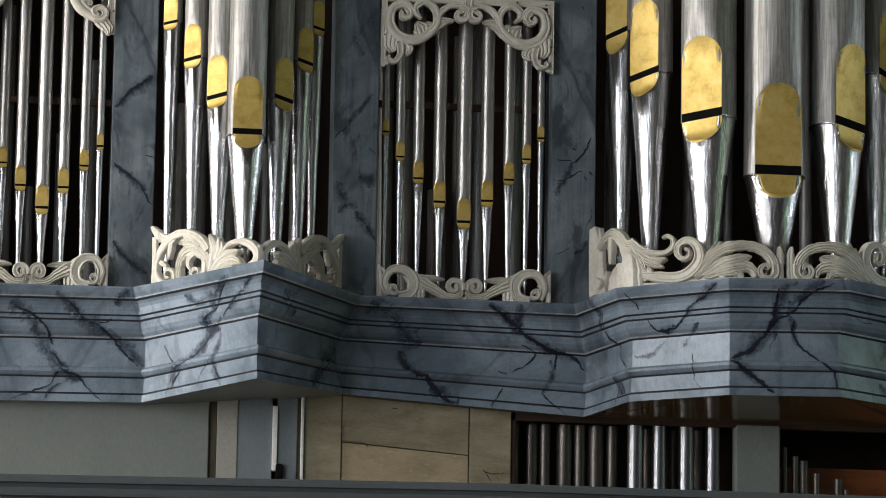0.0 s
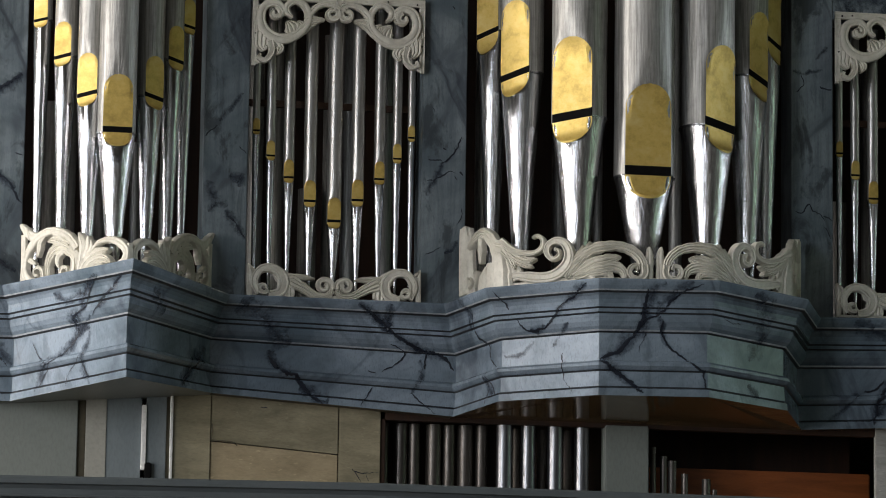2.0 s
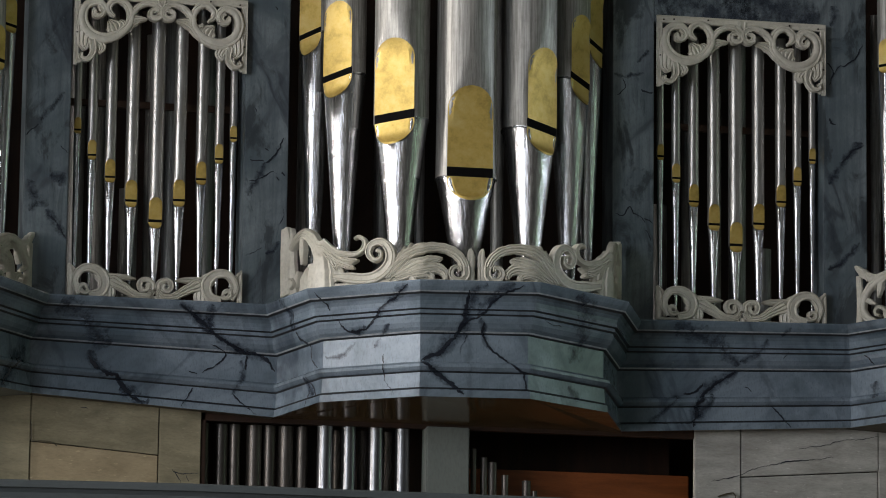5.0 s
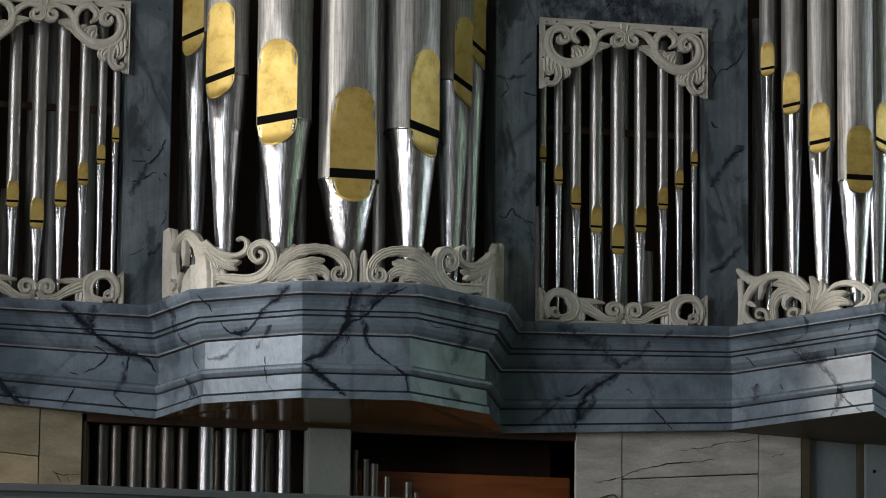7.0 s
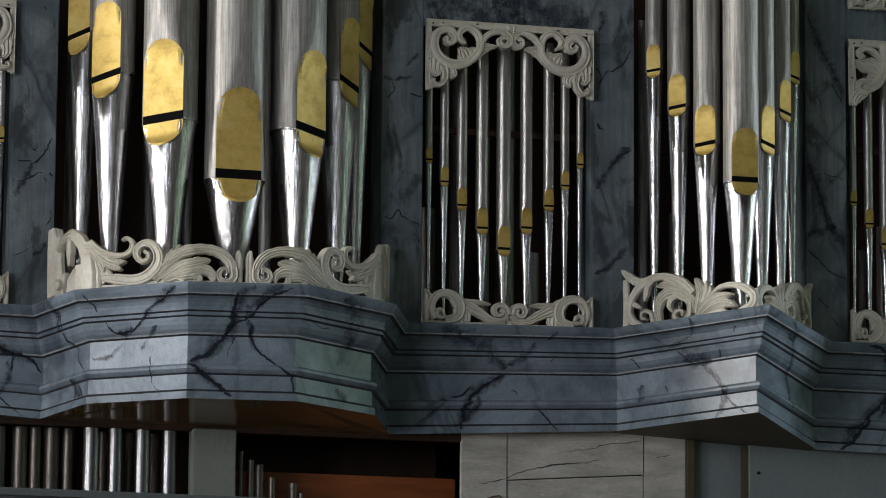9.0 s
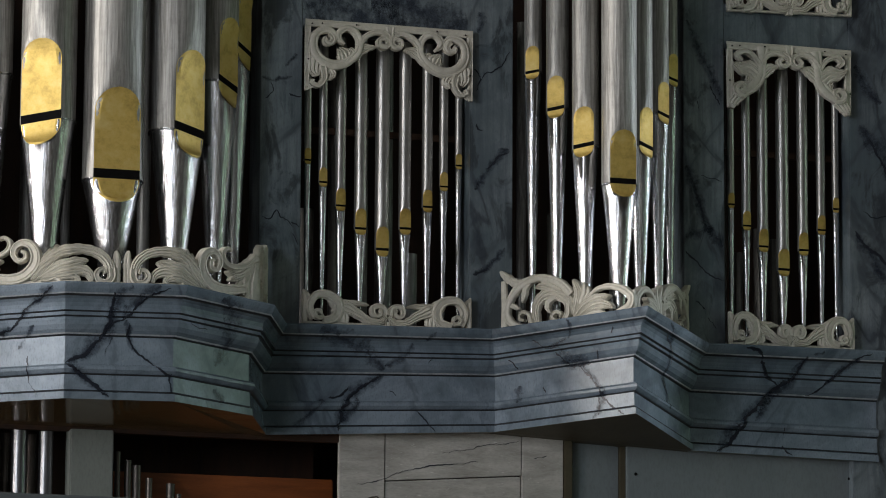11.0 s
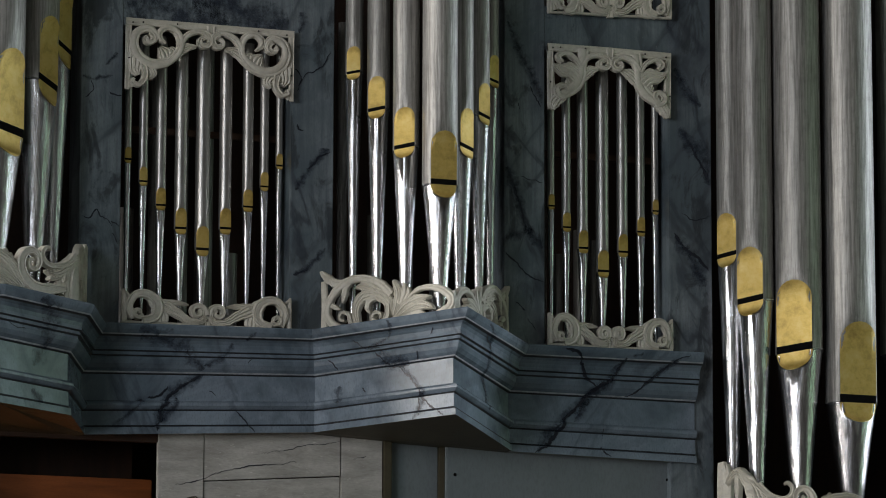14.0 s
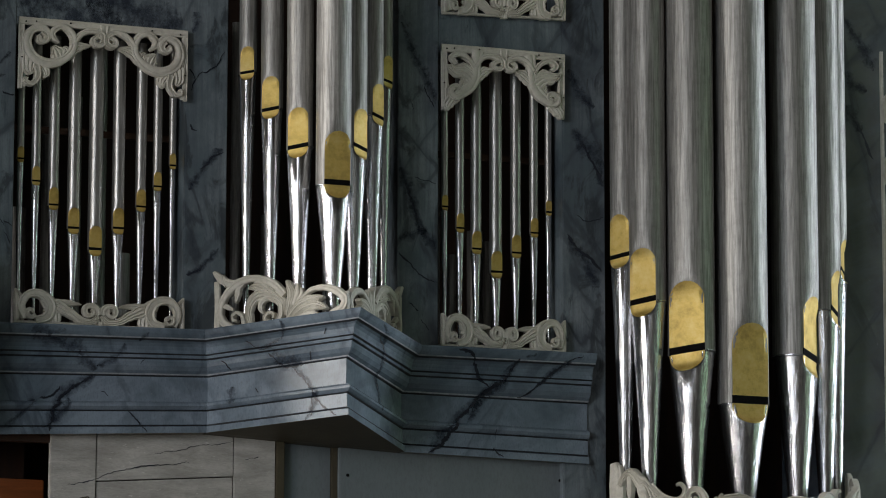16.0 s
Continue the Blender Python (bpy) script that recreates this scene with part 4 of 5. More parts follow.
# the row of bright pipes under the centre tower, and the small stopped ones beyond the post
for x, y, d in ((-0.932, 0.25, 0.030), (-0.872, 0.25, 0.042), (-0.822, 0.25, 0.034), (-0.752, 0.25, 0.046), (-0.697, 0.25, 0.036), (-0.638, 0.25, 0.046), (-0.579, 0.25, 0.036),
                (-0.505, 0.20, 0.048), (-0.419, 0.20, 0.044), (-0.321, 0.20, 0.046), (-0.224, 0.20, 0.044), (-0.443, 0.30, 0.030), (-0.350, 0.30, 0.030), (-0.257, 0.30, 0.030)):
    inner_pipe(x, y - 0.10, d * 1.2, 2.2, 3.296, "bright grey metal pipe standing in the case opening" if y == 0.20 else "dull brownish grey metal pipe standing in the case opening", M_ZINC if y == 0.20 else M_DULL)
# the short pipes take the darker metal: the opening's shade put into colour
for x, z, d in ((0.042, 3.238, 0.020), (0.080, 3.207, 0.026), (0.111, 3.191, 0.032), (0.158, 3.146, 0.024), (0.237, 3.129, 0.032), (0.267, 3.093, 0.020)):
    inner_pipe(x, 0.12, d, 2.2, z, "short grey metal pipe, darkened for the shade of its opening", M_DULL)


# ---- carvings: scrolls and leaves laid along a line in plan ----
def stroke(bm, place, pts, widths, depth, groove=0, steps=7):
    """A carved ribbon through pts (along, up), with its widths, domed or with a groove along its middle."""
    P = [Vector(p) for p in pts]
    line, ws = [], []
    n = len(P)
    for i in range(n - 1):
        p0, p1, p2, p3 = P[max(i - 1, 0)], P[i], P[i + 1], P[min(i + 2, n - 1)]
        for k in range(steps + (i == n - 2)):
            t = k / steps
            line.append(0.5 * ((2 * p1) + (p2 - p0) * t + (2 * p0 - 5 * p1 + 4 * p2 - p3) * t * t + (3 * p1 - p0 - 3 * p2 + p3) * t ** 3))
            f = (i + t) / (n - 1) * (len(widths) - 1)
            j = min(int(f), len(widths) - 2)
            ws.append(widths[j] + (widths[j + 1] - widths[j]) * (f - j))
    if groove == 2 or groove and max(widths) < 0.030:
        shape = [(-1, 0), (-0.96, 0.58), (-0.74, 0.88), (-0.30, 1.0), (0.12, 0.92), (0.34, 0.66), (0.48, 0.80), (0.78, 0.76), (0.96, 0.46), (1, 0)]
    elif groove:
        shape = [(-1, 0), (-0.96, 0.55), (-0.76, 0.86), (-0.58, 0.50), (-0.42, 0.84), (-0.22, 1.0), (-0.04, 0.54), (0.10, 0.88), (0.34, 0.96), (0.5, 0.48), (0.62, 0.72), (0.8, 0.82), (0.96, 0.50), (1, 0)]
    else:
        shape = [(-1, 0), (-0.97, 0.62), (-0.80, 0.95), (-0.55, 1.0), (-0.46, 0.70), (-0.34, 0.92), (0.1, 0.78), (0.45, 0.66), (0.66, 0.98), (0.85, 0.98), (0.97, 0.62), (1, 0)]
    last = len(shape) - 1
    rows = []
    for i, p in enumerate(line):
        e = (line[min(i + 1, len(line) - 1)] - line[max(i - 1, 0)])
        e = e.normalized() if e.length > 1e-9 else Vector((1, 0))
        nrm = Vector((-e.y, e.x))
        w = ws[i] / 2 * (1 + (0.16 * abs(math.sin(i * 0.62)) if groove == 1 else 0))
        rows.append([bm.verts.new(place(*(p + nrm * (w * a)), depth * (0.50 + 0.50 * b) if 0 < k < last else 0.0)) for k, (a, b) in enumerate(shape)])
    for p, q in zip(rows, rows[1:]):
        for k in range(last):
            bm.faces.new((p[k], q[k], q[k + 1], p[k + 1]))
    bm.faces.new(rows[0])
    bm.faces.new(rows[-1][::-1])


def along_line(pts, z_at, start=0.0):
    """A place on a plan line: metres along it (0 at its middle), metres up and metres outwards."""
    P = [Vector(p) for p in pts]
    cum = [0.0]
    for p, q in zip(P, P[1:]):
        cum.append(cum[-1] + (q - p).length)
    mid = cum[-1] / 2

    def place(s, v, h):
        d = min(max(s + mid, 0.0), cum[-1])
        i = 0
        while i < len(P) - 2 and d > cum[i + 1]:
            i += 1
        e = (P[i + 1] - P[i]).normalized()
        q = P[i] + e * (d - cum[i])
        t = d / cum[-1]
        return (q.x + e.y * h, q.y - e.x * h, z_at(t) + v)
    return place, cum[-1]


def carving(name, place, pattern, label, group, mirror=True, depth=0.026, stretch=1.0, broad=1.0):
    """A pierced carving: each leaf, scroll and border of the pattern is a piece of its own."""
    ob = empty(name, place(0.0, 0.0, 0.0))
    back = Matrix.Translation(-ob.location)

    def add(kind, pts, widths, rise):
        for s in (1, -1) if mirror and max(abs(x) for x, y in pts) > 0.02 else (1,):
            bm = bmesh.new()
            stroke(bm, place, [(s * x * stretch, y) for x, y in pts], [w * broad for w in widths], depth * rise, {"leaf": 1, "band": 2}.get(kind, 0))
            bmesh.ops.recalc_face_normals(bm, faces=bm.faces)
            part(kind, bm, M_CARVING, ob, "", True).matrix_parent_inverse = back
    pattern(add)
    return tagged(ob, label, "carving", group)


def field_foot(add):
    """Half of the strip under a framed field, 0.31 m to each side."""
    add("border_strip", [(0.000, 0.001), (0.145, 0.002), (0.310, 0.001)], [0.009, 0.009, 0.009], 0.60)
    add("leaf", [(0.301, 0.001), (0.299, 0.072), (0.305, 0.120)], [0.017, 0.024, 0.005], 0.70)
    add("scroll", [(0.300, 0.052), (0.284, 0.091), (0.304, 0.115)], [0.007, 0.011, 0.007], 0.80)
    add("scroll", [(0.266, 0.014), (0.284, 0.058), (0.261, 0.100), (0.222, 0.105), (0.191, 0.085), (0.180, 0.053), (0.193, 0.021), (0.233, 0.008)], [0.031, 0.028, 0.029, 0.033, 0.039, 0.041, 0.035, 0.029], 1.00)
    add("scroll", [(0.234, 0.027), (0.245, 0.018), (0.258, 0.020), (0.265, 0.029), (0.264, 0.039), (0.257, 0.044), (0.249, 0.043), (0.245, 0.037), (0.246, 0.032)], [0.016, 0.017, 0.013], 1.15)
    add("leaf", [(0.206, 0.096), (0.173, 0.061), (0.164, 0.006)], [0.029, 0.061, 0.044], 0.80)
    add("leaf", [(0.145, 0.012), (0.185, 0.006), (0.233, 0.005)], [0.017, 0.020, 0.016], 0.70)
    add("leaf", [(0.161, 0.071), (0.131, 0.077), (0.099, 0.077), (0.069, 0.073)], [0.037, 0.023, 0.017, 0.004], 0.85)
    add("leaf", [(0.156, 0.064), (0.108, 0.040), (0.067, 0.016), (0.027, 0.013), (0.006, 0.036)], [0.047, 0.032, 0.025, 0.023, 0.020], 1.00)
    add("scroll", [(0.008, 0.038), (0.010, 0.057), (0.022, 0.069), (0.038, 0.072), (0.051, 0.066), (0.056, 0.054), (0.053, 0.042), (0.045, 0.035), (0.035, 0.035), (0.028, 0.040), (0.026, 0.048), (0.029, 0.054), (0.034, 0.057)], [0.020, 0.020, 0.016, 0.015], 1.05)
    add("border_strip", [(0.000, -0.009), (0.000, 0.015)], [0.027, 0.015], 0.80)


def field_head(add):
    """Half of the spandrel over a framed field; heights count down from its upper edge."""
    add("border_strip", [(0.000, -0.012), (0.147, -0.012), (0.310, -0.012)], [0.023, 0.023, 0.023], 0.55)
    add("border_strip", [(0.301, -0.008), (0.301, -0.141), (0.303, -0.265)], [0.020, 0.019, 0.012], 0.50)
    add("band", [(0.213, -0.089), (0.201, -0.061), (0.227, -0.036), (0.267, -0.049), (0.281, -0.095), (0.261, -0.141), (0.213, -0.165), (0.160, -0.152), (0.120, -0.115), (0.111, -0.075), (0.127, -0.039), (0.160, -0.025), (0.188, -0.045), (0.187, -0.069), (0.167, -0.085)], [0.009, 0.019, 0.023, 0.025, 0.028, 0.031, 0.032, 0.029, 0.024, 0.023, 0.021, 0.020, 0.020, 0.019, 0.007], 1.00)
    add("scroll", [(0.227, -0.051), (0.216, -0.061), (0.213, -0.074), (0.219, -0.084), (0.229, -0.087), (0.237, -0.083), (0.240, -0.076), (0.238, -0.070), (0.234, -0.067)], [0.016, 0.017, 0.015], 1.10)
    add("leaf", [(0.152, -0.145), (0.140, -0.115), (0.151, -0.099)], [0.033, 0.037, 0.005], 0.85)
    add("leaf", [(0.161, -0.151), (0.171, -0.120), (0.189, -0.100)], [0.040, 0.043, 0.005], 0.90)
    add("band", [(0.117, -0.088), (0.088, -0.049), (0.055, -0.033), (0.027, -0.033)], [0.021, 0.019, 0.017, 0.016], 1.00)
    add("scroll", [(0.028, -0.036), (0.012, -0.044), (0.005, -0.058), (0.006, -0.072), (0.014, -0.082), (0.026, -0.085), (0.036, -0.082), (0.041, -0.074), (0.041, -0.065), (0.037, -0.059), (0.031, -0.057), (0.025, -0.059), (0.023, -0.063)], [0.019, 0.019, 0.016, 0.015], 1.10)
    add("leaf", [(0.140, -0.135), (0.095, -0.096), (0.051, -0.089)], [0.029, 0.029, 0.005], 0.85)
    add("border_strip", [(0.000, -0.008), (0.000, -0.085)], [0.029, 0.012], 0.70)
    add("leaf", [(0.269, -0.145), (0.275, -0.187), (0.265, -0.211)], [0.051, 0.037, 0.011], 0.85)
    add("leaf", [(0.233, -0.171), (0.213, -0.200), (0.223, -0.223)], [0.040, 0.028, 0.005], 0.80)
    add("scroll", [(0.247, -0.175), (0.241, -0.215), (0.261, -0.245), (0.284, -0.239), (0.280, -0.224)], [0.023, 0.019, 0.016, 0.015, 0.008], 1.00)
    add("leaf", [(0.283, -0.048), (0.292, -0.101), (0.285, -0.161)], [0.013, 0.020, 0.029], 0.60)
    add("border_strip", [(0.280, -0.235), (0.297, -0.256)], [0.027, 0.013], 0.50)


def narrow_head(add):
    """Half of the leafy spandrel over a narrow field, 0.255 m to each side."""
    add("border_strip", [(0.000, -0.011), (0.124, -0.012), (0.257, -0.013)], [0.025, 0.025, 0.025], 0.55)
    add("border_strip", [(0.244, -0.009), (0.244, -0.116), (0.246, -0.253)], [0.020, 0.019, 0.012], 0.50)
    add("band", [(0.120, -0.079), (0.094, -0.044), (0.056, -0.032), (0.027, -0.040)], [0.021, 0.020, 0.017, 0.015], 1.00)
    add("scroll", [(0.031, -0.037), (0.015, -0.044), (0.007, -0.056), (0.008, -0.069), (0.017, -0.078), (0.028, -0.081), (0.039, -0.078), (0.045, -0.071), (0.045, -0.063), (0.040, -0.057), (0.034, -0.055), (0.028, -0.056), (0.025, -0.060)], [0.017, 0.017, 0.015, 0.013], 1.10)
    add("leaf", [(0.112, -0.119), (0.079, -0.093), (0.048, -0.085)], [0.031, 0.031, 0.005], 0.85)
    add("band", [(0.108, -0.016), (0.116, -0.076), (0.121, -0.123), (0.147, -0.164), (0.197, -0.197)], [0.040, 0.031, 0.036, 0.037, 0.029], 0.95)
    add("leaf", [(0.128, -0.129), (0.162, -0.101), (0.201, -0.097), (0.235, -0.081)], [0.040, 0.047, 0.036, 0.005], 0.95)
    add("leaf", [(0.131, -0.109), (0.170, -0.086), (0.193, -0.083)], [0.033, 0.033, 0.005], 0.90)
    add("scroll", [(0.122, -0.086), (0.147, -0.051), (0.185, -0.032), (0.215, -0.049), (0.198, -0.071)], [0.015, 0.017, 0.019, 0.019, 0.012], 1.00)
    add("scroll", [(0.185, -0.205), (0.204, -0.203), (0.217, -0.194), (0.222, -0.182), (0.218, -0.170), (0.209, -0.163), (0.198, -0.161), (0.188, -0.165), (0.184, -0.172), (0.184, -0.179), (0.188, -0.184), (0.194, -0.185), (0.199, -0.184)], [0.021, 0.021, 0.017, 0.015], 1.05)
    add("leaf", [(0.202, -0.197), (0.230, -0.233), (0.232, -0.257)], [0.037, 0.033, 0.005], 0.85)
    add("leaf", [(0.153, -0.161), (0.167, -0.141), (0.156, -0.124)], [0.027, 0.020, 0.005], 0.80)
    add("border_strip", [(0.000, -0.003), (0.000, -0.076)], [0.029, 0.013], 0.70)
    add("leaf", [(0.232, -0.076), (0.235, -0.123), (0.232, -0.169)], [0.013, 0.009, 0.013], 0.60)


def tower_face(add):
    """One face of a pointed tower, from its outer end to the tip."""
    add("border_strip", [(0.034, 0.003), (0.206, 0.002), (0.378, 0.003), (0.573, 0.002)], [0.017, 0.015, 0.014, 0.014], 0.60)
    add("border_strip", [(0.015, -0.001), (0.018, 0.096), (0.014, 0.193)], [0.031, 0.029, 0.026], 0.55)
    add("leaf", [(0.003, 0.230), (0.031, 0.202), (0.073, 0.177), (0.120, 0.183)], [0.011, 0.035, 0.034, 0.011], 0.80)
    add("leaf", [(0.039, 0.214), (0.046, 0.191), (0.057, 0.166)], [0.009, 0.020, 0.008], 0.90)
    add("leaf", [(0.088, 0.003), (0.041, 0.044), (0.034, 0.089), (0.058, 0.137), (0.107, 0.173), (0.165, 0.183), (0.223, 0.170), (0.271, 0.143), (0.309, 0.102)], [0.034, 0.031, 0.027, 0.034, 0.035, 0.031, 0.029, 0.032, 0.031], 1.00)
    add("leaf", [(0.136, 0.171), (0.112, 0.156), (0.106, 0.129), (0.100, 0.100)], [0.015, 0.026, 0.026, 0.005], 0.85)
    add("leaf", [(0.045, 0.102), (0.065, 0.090), (0.088, 0.078)], [0.020, 0.021, 0.006], 0.70)
    add("leaf", [(0.062, 0.005), (0.107, 0.002), (0.150, 0.011)], [0.031, 0.034, 0.018], 0.80)
    add("scroll", [(0.148, 0.002), (0.136, 0.029), (0.130, 0.051), (0.110, 0.064), (0.091, 0.057), (0.093, 0.039), (0.110, 0.033)], [0.023, 0.021, 0.018, 0.017, 0.015, 0.014, 0.011], 1.05)
    add("leaf", [(0.299, 0.028), (0.299, 0.073), (0.259, 0.108), (0.210, 0.119), (0.172, 0.101), (0.156, 0.062), (0.165, 0.016)], [0.026, 0.044, 0.052, 0.055, 0.046, 0.035, 0.026], 0.95)
    add("leaf", [(0.266, 0.116), (0.223, 0.136), (0.185, 0.150), (0.156, 0.146)], [0.029, 0.043, 0.035, 0.006], 1.00)
    add("leaf", [(0.240, 0.134), (0.206, 0.159), (0.182, 0.166)], [0.023, 0.026, 0.006], 0.95)
    add("leaf", [(0.245, 0.106), (0.213, 0.091), (0.206, 0.066), (0.221, 0.045)], [0.026, 0.026, 0.021, 0.005], 0.90)
    add("scroll", [(0.294, 0.067), (0.295, 0.032), (0.276, 0.008), (0.245, 0.010), (0.230, 0.029), (0.244, 0.045), (0.266, 0.037), (0.263, 0.023)], [0.026, 0.029, 0.027, 0.024, 0.021, 0.018, 0.015, 0.011], 1.10)
    add("leaf", [(0.323, 0.024), (0.336, 0.071), (0.340, 0.108), (0.319, 0.154)], [0.027, 0.044, 0.047, 0.012], 1.00)
    add("leaf", [(0.343, 0.063), (0.359, 0.101), (0.366, 0.137)], [0.026, 0.034, 0.008], 0.95)
    add("leaf", [(0.354, 0.074), (0.378, 0.098), (0.380, 0.121)], [0.020, 0.024, 0.006], 0.85)
    add("leaf", [(0.324, 0.011), (0.367, 0.053), (0.419, 0.070), (0.474, 0.074)], [0.026, 0.040, 0.046, 0.009], 1.00)
    add("leaf", [(0.336, 0.008), (0.388, 0.040), (0.443, 0.047), (0.488, 0.029)], [0.023, 0.038, 0.043, 0.009], 1.05)
    add("leaf", [(0.323, -0.002), (0.362, 0.017), (0.412, 0.026), (0.458, 0.008)], [0.018, 0.024, 0.027, 0.008], 0.90)
    add("leaf", [(0.412, 0.025), (0.433, 0.013), (0.443, -0.002)], [0.018, 0.020, 0.008], 0.80)
    add("leaf", [(0.378, 0.076), (0.417, 0.105), (0.469, 0.109), (0.520, 0.093), (0.560, 0.059), (0.553, 0.025), (0.505, 0.008)], [0.011, 0.020, 0.024, 0.031, 0.034, 0.034, 0.026], 1.00)
    add("border_strip", [(0.565, 0.082), (0.570, 0.003)], [0.018, 0.020], 0.60)


def tower_crest(add):
    """Half of the crest round a many-sided tower, counted from its middle."""
    add("border_strip", [(0.795, 0.008), (0.650, 0.008), (0.500, 0.008), (0.350, 0.007), (0.180, 0.006), (0.000, 0.006)], [0.026, 0.026, 0.024, 0.022, 0.020, 0.018], 0.60)
    add("border_strip", [(0.763, 0.033), (0.766, 0.112), (0.77, 0.201), (0.78, 0.276)], [0.056, 0.056, 0.052, 0.026], 0.60)
    add("leaf", [(0.505, 0.030), (0.525, 0.090), (0.556, 0.150)], [0.054, 0.060, 0.050], 0.72)
    add("leaf", [(0.604, 0.012), (0.606, 0.060), (0.602, 0.112)], [0.064, 0.056, 0.030], 0.72)
    add("leaf", [(0.724, 0.012), (0.730, 0.090), (0.738, 0.205)], [0.040, 0.030, 0.026], 0.62)
    add("leaf", [(0.736, 0.2), (0.732, 0.227), (0.737, 0.267)], [0.019, 0.017, 0.004], 0.65)
    add("leaf", [(0.55, 0.011), (0.549, 0.067), (0.557, 0.129), (0.589, 0.185), (0.647, 0.228), (0.699, 0.216), (0.73, 0.186)], [0.061, 0.058, 0.044, 0.034, 0.027, 0.023, 0.017], 0.90)
    add("leaf", [(0.662, 0.218), (0.663, 0.171), (0.659, 0.12)], [0.017, 0.022, 0.007], 0.80)
    add("leaf", [(0.647, 0.021), (0.643, 0.063), (0.621, 0.101)], [0.039, 0.037, 0.009], 0.80)
    add("leaf", [(0.729, 0.038), (0.706, 0.066), (0.684, 0.102)], [0.022, 0.024, 0.01], 0.70)
    add("scroll", [(0.719, 0.044), (0.701, 0.059), (0.711, 0.078), (0.732, 0.082)], [0.006, 0.007, 0.007, 0.004], 1.00)
    add("scroll", [(0.554, 0.178), (0.515, 0.145), (0.471, 0.127), (0.427, 0.124), (0.401, 0.14), (0.397, 0.166), (0.416, 0.183), (0.435, 0.177)], [0.024, 0.02, 0.017, 0.015, 0.015, 0.014, 0.011, 0.006], 1.00)
    add("leaf", [(0.539, 0.153), (0.498, 0.119), (0.461, 0.1), (0.42, 0.102)], [0.033, 0.032, 0.025, 0.006], 0.95)
    add("leaf", [(0.529, 0.132), (0.488, 0.102), (0.454, 0.084), (0.433, 0.074)], [0.022, 0.024, 0.017, 0.004], 0.90)
    add("leaf", [(0.529, 0.139), (0.509, 0.104), (0.497, 0.073)], [0.028, 0.025, 0.006], 0.90)
    add("scroll", [(0.507, 0.052), (0.446, 0.041), (0.393, 0.033), (0.346, 0.041), (0.309, 0.072), (0.3, 0.111), (0.317, 0.147), (0.347, 0.16), (0.375, 0.148), (0.382, 0.12), (0.363, 0.097), (0.34, 0.103), (0.339, 0.123), (0.354, 0.131)], [0.017, 0.031, 0.032, 0.034, 0.034, 0.03, 0.025, 0.021, 0.019, 0.017, 0.014, 0.012, 0.011, 0.009], 1.00)
    add("border_strip", [(0.527, 0.017), (0.446, 0.013), (0.352, 0.014), (0.265, 0.017), (0.205, 0.013)], [0.019, 0.017, 0.017, 0.017, 0.015], 0.60)
    add("leaf", [(0.315, 0.026), (0.276, 0.076), (0.256, 0.11), (0.248, 0.133)], [0.022, 0.031, 0.023, 0.006], 0.90)
    add("leaf", [(0.296, 0.041), (0.249, 0.09), (0.223, 0.144)], [0.024, 0.031, 0.007], 0.95)
    add("leaf", [(0.285, 0.03), (0.219, 0.063), (0.159, 0.081), (0.123, 0.088)], [0.024, 0.034, 0.03, 0.006], 0.95)
    add("leaf", [(0.272, 0.026), (0.206, 0.046), (0.153, 0.057), (0.119, 0.044), (0.109, 0.016)], [0.019, 0.028, 0.03, 0.023, 0.008], 1.00)
    add("leaf", [(0.219, 0.037), (0.172, 0.036), (0.153, 0.013)], [0.024, 0.025, 0.008], 0.90)
    add("leaf", [(0.265, 0.027), (0.225, 0.03), (0.208, 0.011)], [0.015, 0.018, 0.007], 0.85)
    add("leaf", [(0.289, 0.07), (0.24, 0.105), (0.186, 0.125), (0.133, 0.128), (0.087, 0.116), (0.055, 0.09), (0.04, 0.058)], [0.024, 0.03, 0.028, 0.024, 0.024, 0.023, 0.022], 1.00)
    add("scroll", [(0.04, 0.062), (0.038, 0.032), (0.056, 0.014), (0.081, 0.018), (0.093, 0.036), (0.084, 0.056), (0.066, 0.059), (0.061, 0.045)], [0.022, 0.02, 0.018, 0.017, 0.015, 0.014, 0.012, 0.008], 1.05)
    add("leaf", [(0.022, 0.013), (0.019, 0.072), (0.019, 0.099), (0.022, 0.126)], [0.022, 0.019, 0.019, 0.006], 0.80)


for (x0, x1, zt), zf in zip(FIELDS, (3.702, 3.703, 3.719, 3.723)):
    k = (x1 - x0 - 0.004) / 0.62
    place, L = along_line([(x0 + 0.002, -0.012), (x1 - 0.002, -0.012)], lambda t, z=zf: z)
    carving("carved_scrollwork", place, field_foot, "cream-grey carved scrollwork strip at the foot of a pipe field", "carvings under the pipe fields", stretch=k)
    place, L = along_line([(x0 + 0.002, -0.012), (x1 - 0.002, -0.012)], lambda t, z=zt: z)
    if x1 - x0 < 0.58:
        carving("carved_spandrel", place, narrow_head, "cream-grey carved leaf spandrel over a narrow pipe field", "carvings over the pipe fields", stretch=(x1 - x0 - 0.004) / 0.51, broad=1.22)
    else:
        carving("carved_spandrel", place, field_head, "cream-grey carved scroll spandrel over a pipe field", "carvings over the pipe fields", stretch=k, broad=1.22)
# the foot strip of the upper narrow field
place, L = along_line([(2.331, -0.012), (2.842, -0.012)], lambda t: 4.996 + 0.016 * t)
carving("carved_scrollwork", place, field_foot, "cream-grey carved scrollwork strip under the upper field", "carvings under the pipe fields", stretch=0.82)

